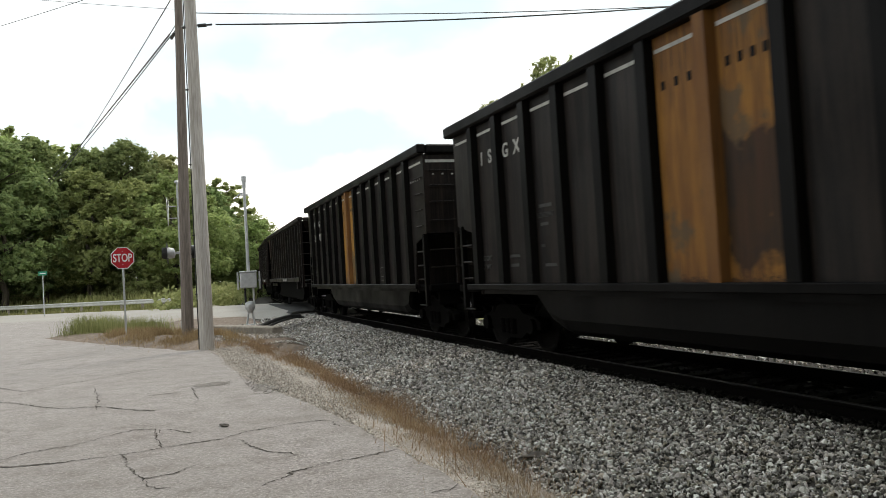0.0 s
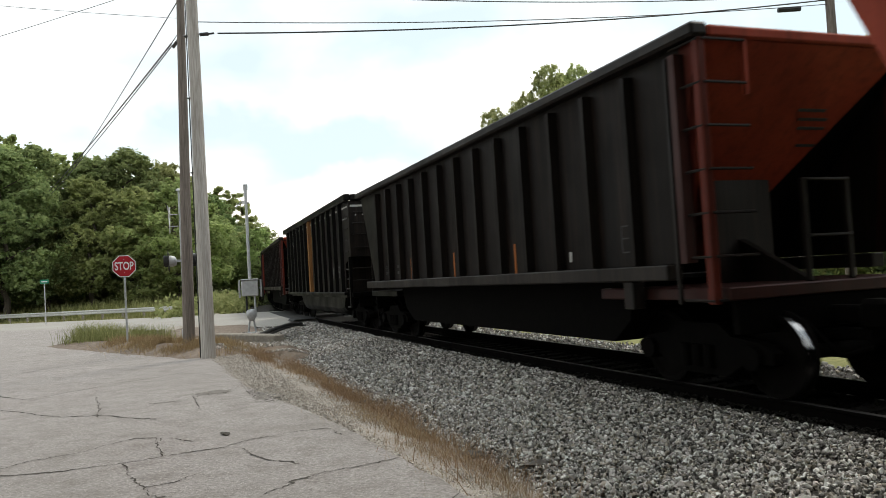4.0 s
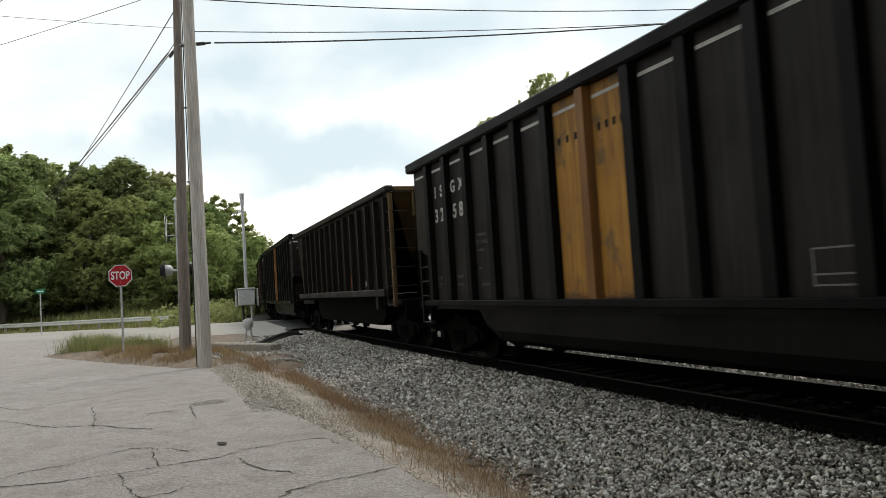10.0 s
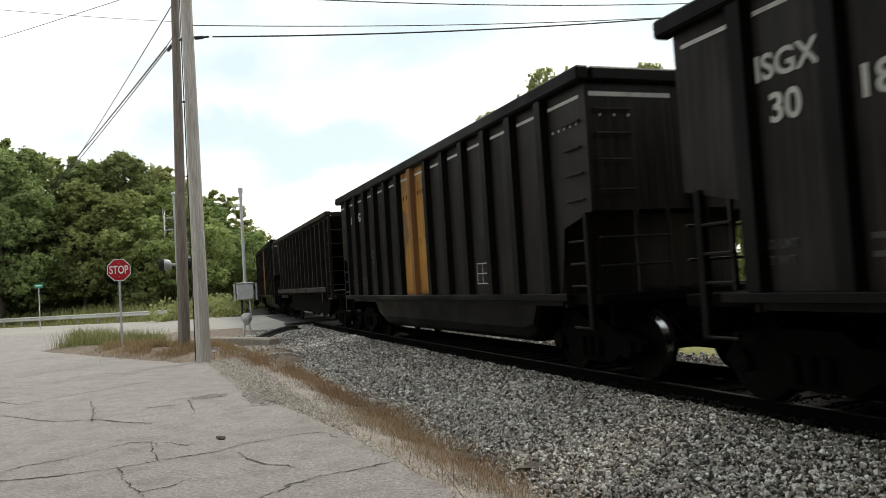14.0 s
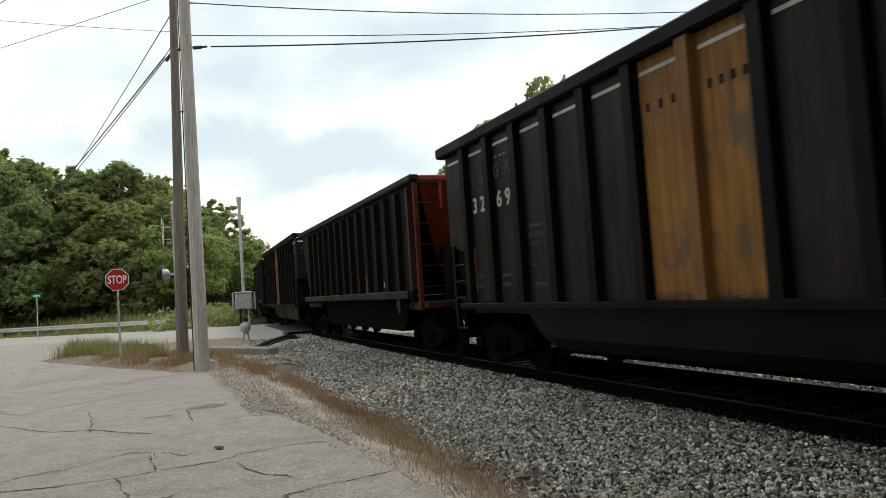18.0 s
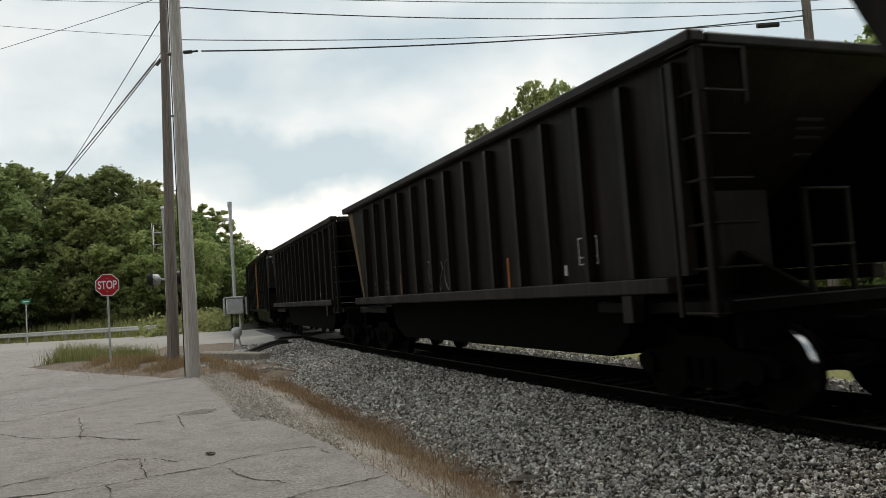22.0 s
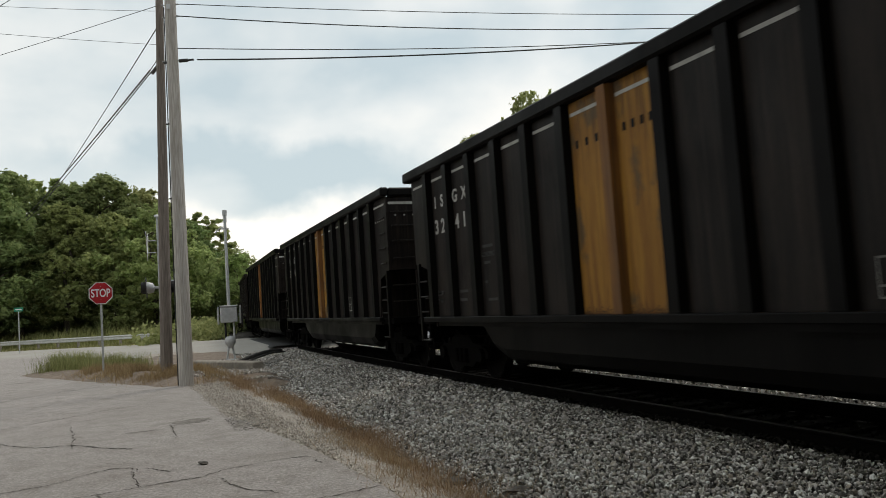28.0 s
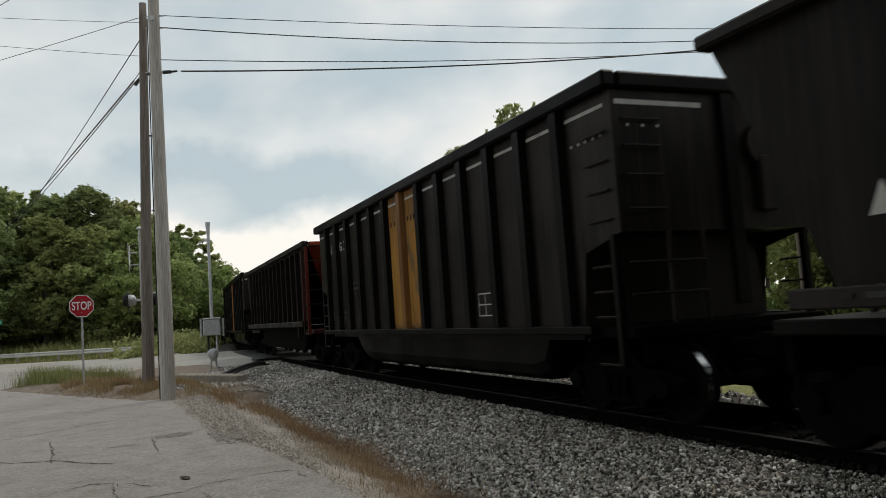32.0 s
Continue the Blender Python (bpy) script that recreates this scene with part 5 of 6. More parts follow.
    for x, z, h in tape:
        part("tape", ("tape%.2f" % h, lambda h=h: Shape().box(0, 0.07, NEAR - 0.006, NEAR - 0.001, 0, h)), "orange", car, "orange reflective tape", at=pose(x, 0, z))
    if scrawl:
        r2 = random.Random(scrawl)
        for x0, x1, za, zb in {5: ((-3.7, -1.7, 1.5, 2.0),), 3: ((1.8, 2.35, 1.6, 2.3),), 4: (), 2: ((-1.4, -0.1, 1.5, 2.15),)}.get(scrawl, ((1.9, 2.5, 1.6, 2.3), (2.75, 3.2, 1.6, 2.3))):
            n = max(2, int((x1 - x0) / (0.15 if scrawl == 4 else 0.3)))
            for j in range(n):
                w, lean = (x1 - x0) / n, r2.uniform(-0.1, 0.1)
                pts = [(x0 + w * (j + 0.5) + lean * (q / 5 - 0.5) + 0.3 * w * math.sin(q * 1.4 + 3 * r2.random()), NEAR - 0.012, za + (zb - za) * (0.5 + 0.48 * math.cos(q * 0.62 + j))) for q in range(7)]
                part("scrawl", Shape().path(pts, 0.011, 4), "pale" if scrawl != 2 else "graffiti", car, "pale sprayed scrawl")
        if scrawl == 4:
            yy = NEAR - 0.014
            part("scrawl", Shape().path([(-2.92 + 0.065 * q, yy, 2.2 - 0.05 * (q % 4) if q % 2 else 1.66 + 0.04 * (q % 3)) for q in range(9)], 0.015, 4), "pale", car, "pale sprayed zigzag")
            part("scrawl", Shape().path([(-2.22, yy, 1.92), (-1.9, yy, 1.96), (-1.6, yy, 1.98)], 0.017, 4).path([(-1.98, yy, 2.2), (-1.8, yy, 2.08), (-1.6, yy, 1.98)], 0.017, 4).path([(-1.6, yy, 1.98), (-1.8, yy, 1.86), (-1.95, yy, 1.74)], 0.017, 4), "pale", car, "pale sprayed arrow")
    if sill_scrawl is not None:
        r2 = random.Random(9)
        for j in range(7):
            cx = sill_scrawl + 0.2 * j + (0.15 if j > 2 else 0)
            part("scrawl", Shape().path([(cx + 0.13 * r2.random(), -1.65, 1.33 + 0.14 * r2.random()) for q in range(5)], 0.011, 4), "pale", car, "pale sprayed scrawl")
    lab = {"red": "black hopper car with oxide red sloped ends", "tan": "black hopper car with faded tan ends"}.get(front, "black hopper car with sloped black ends")
    return tagged(car, lab, "hopper car", "cars of the coal train")


M["mural_a"] = paint("faded violet spray paint", (0.030, 0.025, 0.034), (0.017, 0.015, 0.019), (0.02, 0.018, 0.02), streaks=0.5)
M["mural_b"] = paint("faded ochre spray paint", (0.040, 0.028, 0.020), (0.022, 0.017, 0.013), (0.02, 0.018, 0.016), streaks=0.5)
M["mural_c"] = paint("faded teal spray paint", (0.020, 0.030, 0.029), (0.012, 0.018, 0.017), (0.015, 0.018, 0.017), streaks=0.5)


def mural(car, x0, x1, z0, z1, seed, n=11):
    """A faded sprayed mural: wide looping strokes between the posts."""
    r2 = random.Random(seed)
    for j in range(n):
        cx = x0 + (x1 - x0) * (j + 0.5) / n
        if min(abs(cx - q) for q in RIBS) < 0.2:
            continue
        pts = [(cx + 0.11 * math.sin(q * 1.1 + j), 0.0, z0 + (z1 - z0) * (0.5 + 0.42 * math.cos(q * 0.55 + r2.random()))) for q in range(9)]
        part("mural_stroke", Shape().path(pts, 0.05, 4), r2.choice(("mural_a", "mural_b", "mural_c")), car, "faded sprayed mural stroke", at=pose(0, NEAR - 0.004 - 0.0003 * j, 0) @ Matrix.Diagonal((1, 0.06, 1, 1)))


TAPES = ((-3.15, 1.46, 0.5), (-0.42, 1.46, 0.5), (2.33, 1.46, 0.5))
CARS = [
    ("G", dict(number="", old_yellow=True, burnt=True)),
    ("G", dict(number="3101", stencil="dim")),
    ("H", dict(number="1164", scrawl=5, tall_box=True, rear="darkred", sill_scrawl=0.5, tape=TAPES[1:])),
    ("H", dict(number="", scrawl=3, rear="red", bright=True, plain_box=True, sill_scrawl=2.55, tape=((6.2, 1.66, 0.48), (-3.15, 1.46, 0.6), (2.3, 1.46, 0.5)))),
    ("H", dict(number="", front="red", tape=TAPES)),
    ("G", dict(number="", old_yellow=True, burnt=True, stencil="two")),
    ("H", dict(number="1086", front="red", tape=TAPES)),
    ("H", dict(number="1221", front="red", bright=True, scrawl=4, tape=TAPES)),
    ("G", dict(number="", stencil="gold", box_x=3.3, tape=((-6.3, 1.3, 0.97), (5.85, 1.36, 0.97), (-3.95, 1.32, 0.2)))),
    ("G", dict(number="3258", stencil="dim", box_x=3.3)),
    ("H", dict(number="", front="tan", tri=5.4, tape=TAPES)),
    ("G", dict(number="3228", stencil="dim", box_x=3.22, holes=True)),
    ("G", dict(number="3018", style=2, stencil="two")),
    ("G", dict(number="", box_x=3.15)),
    ("H", dict(number="", tape=TAPES)),
    ("G", dict(number="3315", style=2, box_x=3.15)),
    ("G", dict(number="3269", old_yellow=True, holes=True, first="dim", stencil="gold", tape=((-6.2, 1.36, 0.8),))),
    ("H", dict(number="1075", front="red", tape=TAPES)),
    ("G", dict(number="", box_x=3.2)),
    ("H", dict(number="", tall_box=True, tape=(*TAPES, (6.2, 1.6, 0.75)))),
    ("H", dict(number="", rear="tan", triangle=False, scrawl=2, plain_box=True, tape=(TAPES[0], TAPES[2]))),
    ("H", dict(number="1284", bright=True)),
    ("G", dict(number="3209", first="grey", ink="grey", stencil="gold", box_x=3.25, tape=((-6.3, 1.34, 0.4),))),
    ("G", dict(number="", stencil="dim")),
    ("H", dict(number="", rear="tan", tape=TAPES)),
    ("G", dict(number="3241", stencil="dim")),
    ("G", dict(number="3144", box_x=3.15)),
    ("G", dict(number="3318", first="rib", box_x=3.15)),
    ("H", dict(number="", scrawl=7, sill_scrawl=-3.9, tape=((2.45, 1.46, 0.45),))),
    ("G", dict(number="", box_x=3.15)),
    ("H", dict(number="", front="red", tape=TAPES)),
    ("G", dict(number="")),
    ("G", dict(number="")),
    ("H", dict(number="", tape=TAPES)),
    ("G", dict(number="")),
    ("G", dict(number="")),
]
TRAIN = []
for kind_of, how in CARS:
    TRAIN.append(gondola(**how) if kind_of == "G" else hopper(**how))
mural(TRAIN[15], -4.1, -1.35, 1.3, 2.35, 4, 14)
# arc of the first car's middle, time by time
BASE_T = [0.0, 3.0, 9.0, 13.0, 17.0, 19.0, 23.0, 29.0, 32.0]
BASE_S = [8.70, -34.37, -120.40, -177.97, -235.32, -264.15, -321.95, -408.95, -452.35]

UNEVEN = {1: 0.2, 10: 0.15, 11: 0.12, 13: 0.1, 14: 0.15, 18: -0.3, 21: -0.2, 22: -0.35, 24: -0.2, 25: -0.1, 30: -0.15}
ROLL_T = list(range(33))
ROLL_S = [float(np.interp(t, BASE_T, BASE_S)) + UNEVEN.get(t, 0.0) for t in ROLL_T]


def arc(i, t):
    return float(np.interp(t, ROLL_T, ROLL_S)) + GAP * i


def motions():
    for i, car in enumerate(TRAIN):
        walk(car, [(t, car_pose(arc(i, t))) for t in range(0, 33)])
        near = [t / 30 for t in range(0, 961) if 3 < arc(i, t / 30) < 42]
        if not near:
            continue
        times_on = sorted({0.0, *near, 32.0})
        for w in [o for o in car.children_recursive if o.get("spin")]:
            home = w.matrix_basis.copy()
            rows = []
            for t in times_on:
                tt = min(max(t, near[0]), near[-1])
                rows.append((t, home @ pose(0, 0, 0, 0, math.degrees((arc(i, near[0]) - arc(i, tt)) / 0.457), 0)))
            walk(w, rows)

# ---- poles, wires, signs and signals ----


def utility_pole(x, y, base, top, r0, r1, mat, label, lean=0.0):
    pole = new("utility_pole")
    pole.matrix_basis = pose(x, y, base)
    h = top - base

    def shaft():
        sh, n, k = Shape(), 14, 26
        v = []
        for j in range(k + 1):
            z = -0.25 + (h + 0.25) * j / k
            r = r0 + (r1 - r0) * j / k
            for i in range(n):
                a = 2 * math.pi * i / n
                w = r * (1 + 0.05 * noise.noise(Vector((math.cos(a) * 2 + x, math.sin(a) * 2, z * 0.6))))
                v.append((w * math.cos(a), w * math.sin(a), z))
        f = [(j * n + i, j * n + (i + 1) % n, (j + 1) * n + (i + 1) % n, (j + 1) * n + i) for j in range(k) for i in range(n)]
        f += [tuple(range(k * n, k * n + n))]
        return sh.add(v, f)
    part("shaft", shaft(), mat, pole, smooth=True)
    pole.matrix_basis = pole.matrix_basis @ pose(0, 0, 0, 0, lean, 0)
    return tagged(pole, label, "utility pole")


PR = utility_pole(-5.705, 18.1, 0.12, 10.6, 0.172, 0.122, "pole", "grey weathered wooden utility pole with cables")
PL = utility_pole(-7.09, 20.86, 0.12, 10.72, 0.165, 0.098, "pole_dark", "brown wooden utility pole behind the grey one", 1.2)
PF = utility_pole(11.5, 21.45, -0.15, 9.38, 0.16, 0.12, "pole_dark", "wooden utility pole beyond the track")
part("conduit", Shape().tube((-0.185, -0.03, -0.1), (-0.15, -0.03, 9.0), 0.013, n=8), "wire", PR, "dark cable conduit down the pole")
for zz in (1.2, 2.6, 4.3, 6.1, 7.6):
    part("strap", Shape().box(-0.20, -0.10, -0.08, 0.0, zz, zz + 0.025), "wire", PR)
for zz, s2 in ((7.66, 1), (7.66, -1), (8.75, 1), (9.05, 1)):
    part("bolt", Shape().tube((-0.2 * s2, -0.02, zz), (0.24 * s2, -0.02, zz), 0.014, n=6), "galv", PR)
part("dead_end_clamp", Shape().tube((0.16, 0, 7.66), (0.36, 0.02, 7.67), 0.045, n=8).tube((0.34, 0.02, 7.67), (0.5, 0.02, 7.68), 0.025, n=8), "wire", PR, "dark dead-end clamp at the cable")
part("pole_tag", Shape().box(-0.05, 0.05, -0.16, -0.145, 8.9, 9.02), "alu", PR)
part("splice_case", Shape().tube((-0.39, 0.75, 8.66), (-0.62, 1.15, 8.66), 0.045, n=8), "wire", PL, "black cable splice case by the pole")
part("splice_case", Shape().tube((-1.55, -0.12, 8.74), (-0.9, -0.07, 8.76), 0.07, n=8), "wire", PF, "black splice case on the cable")


def cable(a, b2, r, sag, label):
    n = 28
    a, b2 = Vector(a), Vector(b2)
    pts = []
    for i in range(n + 1):
        k = i / n
        p = a.lerp(b2, k)
        p.z -= 4 * sag * k * (1 - k)
        pts.append(p)
    tagged(part("overhead_cable", Shape().path(pts, r, 5), "wire"), label, "cable", "overhead cables", "")


FAR_R = (11.5, 21.45)
cable((-5.62, 18.1, 9.2), (*FAR_R, 9.28), 0.010, 0.12, "thin dark overhead wire across the track")
cable((-5.6, 18.1, 8.9), (*FAR_R, 9.0), 0.014, 0.27, "dark overhead wire across the track")
cable((-5.6, 18.12, 8.1), (*FAR_R, 8.72), 0.012, 0.2, "dark overhead wire across the track")
cable((-5.12, 18.12, 7.79), (*FAR_R, 8.85), 0.020, 0.22, "thick black overhead cable across the track")
cable((*FAR_R, 9.28), (34.0, 20.0, 9.6), 0.010, 0.2, "thin dark overhead wire beyond the track")
cable((*FAR_R, 9.0), (34.0, 20.0, 9.2), 0.014, 0.3, "dark overhead wire beyond the track")
cable((-6.93, 20.9, 9.79), (-28.84, 58.0, 10.45), 0.016, 0.15, "dark overhead cable running to the trees")
cable((-7.55, 21.9, 8.86), (-29.92, 58.0, 9.95), 0.026, 0.15, "thick black overhead cable running to the trees")
cable((-7.5, 21.85, 8.80), (-29.8, 58.0, 9.70), 0.018, 0.15, "black overhead cable lashed below the thick one")
cable((-7.0, 20.93, 8.84), (-7.55, 21.9, 8.86), 0.012, 0.0, "short dark dead-end stay")
cable((-7.0, 20.93, 8.70), (-7.5, 21.85, 8.80), 0.012, 0.0, "short dark dead-end stay")
cable((-6.9, 20.9, 10.36), (-17.7, 27.3, 10.80), 0.009, 0.04, "overhead wire along the lot")
cable((-6.92, 20.9, 10.19), (-13.72, 19.4, 10.30), 0.006, 0.05, "thin overhead wire over the lot")
cable((-6.95, 20.9, 9.23), (-13.32, 18.6, 9.40), 0.006, 0.05, "thin overhead wire over the lot")
cable((-6.67, 16.92, 10.3), (-15.71, 23.81, 10.3), 0.009, 0.05, "overhead wire passing over the lot")


def stop_sign():
    sign = new("stop_sign")
    sign.matrix_basis = pose(-9.7, 23.04, 0.12, 0, 0, 22)
    zc, r = 2.37, 0.355
    part("post", Shape().prism([(-0.03, 0.0), (-0.03, 0.03), (-0.012, 0.03), (-0.012, 0.01), (0.012, 0.01), (0.012, 0.03), (0.03, 0.03), (0.03, 0.0)], "z", -0.3, zc + 0.3), "galv", sign, "galvanised channel post")
    ring = [(r * math.cos(math.radians(22.5 + 45 * i)), zc + r * math.sin(math.radians(22.5 + 45 * i))) for i in range(8)]
    inner = [(x * 0.925, zc + (z - zc) * 0.925) for x, z in ring]
    plate = part("plate", Shape().prism(ring, "y", -0.012, -0.002), "signwhite", sign, "white-bordered octagonal plate")
    part("red_face", Shape().prism(inner, "y", -0.016, -0.0125), "signred", plate, "red octagonal face")
    me = lettering("STOP", 0.32, "signwhite")
    xs = [v.co.x for v in me.vertices]
    zs = [v.co.z for v in me.vertices]
    k = 0.53 / (max(xs) - min(xs))
    part("lettering", me, "signwhite", plate, "white word STOP", at=Matrix.Translation((-(max(xs) + min(xs)) / 2 * k, -0.0205, zc - (max(zs) + min(zs)) / 2)) @ Matrix.Diagonal((k, 1, 1.06, 1)))
    for dz in (0.2, -0.2):
        part("bolt", Shape().tube((0, -0.024, zc + dz), (0, -0.01, zc + dz), 0.012, n=6), "galv", sign)
    tagged(sign, "red octagonal stop sign on a galvanised post", "stop sign")


stop_sign()


def street_sign():
    s = new("street_sign")
    s.matrix_basis = pose(-25.65, 48.65, 0.0, 0, 0, 30)
    part("post", Shape().tube((0, 0, -0.3), (0, 0, 2.70), 0.03, n=8), "galv", s)
    p = part("plate", Shape().box(-0.25, 0.25, -0.035, -0.025, 2.66, 2.92, 0.0), "signgreen", s, "green plate")
    part("bar", Shape().box(-0.17, 0.17, -0.042, -0.037, 2.75, 2.82), "signwhite", p)
    tagged(s, "small green road sign on a thin post", "road sign")


street_sign()


def crossing_signal(x, y, turn):
    """A flashing-light crossing signal, seen from behind the poles, with crossbuck and lamps."""
    c = new("crossing_signal")
    c.matrix_basis = pose(x, y, 0.0, 0, 0, turn)
    part("mast", Shape().tube((0, 0.0, 0), (0, 0.0, 4.6), 0.03, n=12), "alu", c, "aluminium signal mast")
    part("base", Shape().box(-0.2, 0.2, -0.2, 0.2, 0.0, 0.12, 0.02).tube((0, 0, 0.1), (0, 0, 0.5), 0.09, n=12), "alu", c)
    for k in (-1, 1):
        d = Vector((math.cos(radians(40)) * k, 0, math.sin(radians(40))))
        a, b2 = Vector((0, 0.3, 3.75)) - d * 0.5, Vector((0, 0.3, 3.75)) + d * 0.5
        q = Vector((-d.z, 0, d.x)) * 0.11
        part("crossbuck_blade", Shape().add([a - q, a + q, b2 + q, b2 - q, *[p + Vector((0, 0.012, 0)) for p in (a - q, a + q, b2 + q, b2 - q)]], [(0, 1, 2, 3), (7, 6, 5, 4), (0, 4, 5, 1), (1, 5, 6, 2), (2, 6, 7, 3), (3, 7, 4, 0)]), "signwhite", c, "white crossbuck blade", at=pose(0, -0.014 * (k + 1), 0))
    part("cross_arm", Shape().tube((-0.62, 0, 2.52), (0.62, 0, 2.52), 0.028, n=8), "alu", c)
    for k in (-1, 1):
        for f2 in (-1, 1):
            lamp = part("lamp", Shape().lathe([(0.03, -0.20 * f2), (0.12, -0.17 * f2), (0.15, -0.06 * f2), (0.15, 0.0)], 16, "y"), "alu", c, "round lamp housing", at=pose(0.42 * k, 0.34 * f2, 2.52), smooth=True)
            part("lamp_arm", Shape().tube((0.42 * k, 0, 2.52), (0.42 * k, 0.2 * f2, 2.52), 0.02, n=6), "alu", c)
            part("backing", Shape().lathe([(0.0, 0.0), (0.30, 0.002), (0.30, 0.012), (0.0, 0.014)], 24, "y"), "rubber", lamp, "black round backing plate", at=pose(0, 0.015, 0))
            part("hood", Shape().lathe([(0.155, 0.02), (0.155, 0.15 * f2), (0.145, 0.15 * f2), (0.145, 0.02)], 16, "y"), "rubber", lamp, at=pose(0, 0, 0))
            part("lens", Shape().lathe([(0.0, 0.03 * f2), (0.10, 0.03 * f2), (0.145, 0.01 * f2)], 16, "y"), "lens", lamp)
    part("junction_box", Shape().box(-0.1, 0.10, -0.66, -0.44, 1.95, 2.35, 0.02), "alu", c)
    part("side_arm", Shape().tube((0, -0.14, 2.7), (0, -0.55, 2.7), 0.025, n=8).tube((0, -0.55, 2.3), (0, -0.55, 2.75), 0.025, n=8), "alu", c)
    part("side_lamp", Shape().lathe([(0.02, -0.18), (0.11, -0.14), (0.14, 0.0), (0.12, 0.1), (0.0, 0.1)], 16, "x"), "alu", c, "round silver lamp housing", at=pose(-0.05, -0.55, 2.85), smooth=True)
    part("bell", Shape().lathe([(0.0, 0.08), (0.06, 0.06), (0.08, 0.0)], 16, "z"), "alu", c, at=pose(0, 0.0, 4.6), smooth=True)
    for zz in (3.55, 3.9):
        part("sign_bracket", Shape().tube((0, 0.05, zz), (0, 0.31, zz), 0.015, n=6), "alu", c)
    tagged(c, "aluminium railway crossing signal with dark lamps", "crossing signal")


crossing_signal(-7.72, 22.4, 108)


def gate_mechanism():
    g = new("gate_mechanism")
    g.matrix_basis = pose(-6.7, 26.15, 0.03, 0, 0, 14)
    part("foot", Shape().box(-0.16, 0.16, -0.16, 0.16, 0.0, 0.05, 0.01), "alu", g)
    for k in (-1, 1):
        part("leg", Shape().tube((0.13 * k, 0, 0.04), (0.06 * k, 0, 0.5), 0.035, n=8), "alu", g)
    part("base_casting", Shape().lathe([(0.0, 0.42), (0.09, 0.44), (0.11, 0.50), (0.17, 0.58), (0.175, 0.76), (0.12, 0.82), (0.0, 0.84)], 16, "z"), "alu", g, "rounded silver base casting", smooth=True)
    for k in (-1, 1):
        part("support_rod", Shape().tube((0.14 * k, 0, 0.74), (0.14 * k, 0, 1.29), 0.035, n=8), "rubber" if k < 0 else "alu", g)
    box = part("housing", Shape().box(-0.29, 0.27, -0.22, 0.22, 1.29, 1.83, 0.03), "alu", g, "silver gate motor housing")
    part("lid", Shape().box(-0.31, 0.29, -0.24, 0.24, 1.832, 1.88, 0.015), "alu", box)
    part("handle", Shape().tube((0.02, -0.235, 1.55), (0.02, -0.26, 1.55), 0.035, n=8), "galv", box)
    for k in (-1, 1):
        part("gate_arm_bracket", Shape().box(0.36 * k - 0.03, 0.36 * k + 0.03, -0.12, 0.12, 1.25, 1.85, 0.01), "galv", g, at=pose(0, 0, 0))
        part("bracket_bolt", Shape().tube((0.30 * k, 0, 1.55), (0.40 * k, 0, 1.55), 0.04, n=8), "alu", g)
    part("counterweight", Shape().box(0.33, 0.45, 0.12, 0.42, 1.2, 1.75, 0.02), "rubber", g)
    part("mast", Shape().tube((0, 0.05, 1.85), (0, 0.05, 4.75), 0.058, 0.05, n=12), "alu", g, "tall grey mast")
    part("mast_top", Shape().tube((0, 0.05, 4.75), (0, 0.05, 5.0), 0.065, n=12).tube((0, 0.05, 4.98), (0, 0.05, 5.16), 0.08, n=12), "alu", g)
    part("bracket_arm", Shape().path([(0, 0.05, 4.60), (-0.16, 0.05, 4.56), (-0.34, 0.05, 4.38)], 0.022, 6).tube((-0.12, 0.05, 4.52), (0.12, 0.05, 4.52), 0.03, n=6), "alu", g)
    tagged(g, "silver crossing gate mechanism with a tall mast", "gate mechanism")


gate_mechanism()


def slab(x, y, turn):
    sh = Shape()
    sh.box(-1.4, 1.4, -0.2, 0.2, -0.1, 0.27, 0.03)
    tagged(part("concrete_block", sh, "concrete", at=pose(x, y, 0.0, 0, 1, turn)), "long weathered grey block beside the ballast", "block")


slab(-5.85, 22.15, -36)


def crossing_cover():
    pts = [(-6.1, 24.2, 0.05), (-5.95, 24.6, 0.09), (-5.85, 25.3, 0.15), (-5.8, 25.9, 0.17), (-5.7, 26.8, 0.2), (-5.6, 27.5, 0.2), (-5.4, 28.2, 0.16)]
    sh = Shape().path(pts, 0.065, 8).path([(x + 0.16, y - 0.1, z - 0.05) for x, y, z in pts], 0.035, 6)
    tagged(part("rubber_mat", sh, "rubber"), "curled black rubber strip on the gravel", "rubber strip")


crossing_cover()


def lump(x, y, z, size, flat, seed, mat, name, label, category):
    r2 = random.Random(seed)
    bm = bmesh.new()
    bmesh.ops.create_icosphere(bm, subdivisions=2, radius=size)
    for v in bm.verts:
        k = 0.7 + 0.6 * r2.random()
        v.co = Vector((v.co.x * k * 1.5, v.co.y * k * 0.8, v.co.z * k * flat))
    me = bpy.data.meshes.new(name)
    bm.to_mesh(me)
    bm.free()
    me.materials.append(M[mat])
    o = new(name, me)
    o.matrix_basis = pose(x, y, z, 0, 0, seed * 47)
    tagged(o, label, category)


lump(-2.51, 8.41, 0.015, 0.045, 0.5, 3, "debris", "asphalt_chunk", "small dark loose chunk on the asphalt", "debris")
for k, (s, off) in enumerate(((9.9, 3.95), (9.2, 3.6), (7.7, 3.9), (11.5, 4.0), (7.4, 3.75), (14, 4.0))):
    p = beside(s, off, -0.25)
    lump(p.x, p.y, p.z, 0.09, 0.45, 11 + k, "debris", "dark_stone", "dark wet lump beside the pale ballast", "debris")
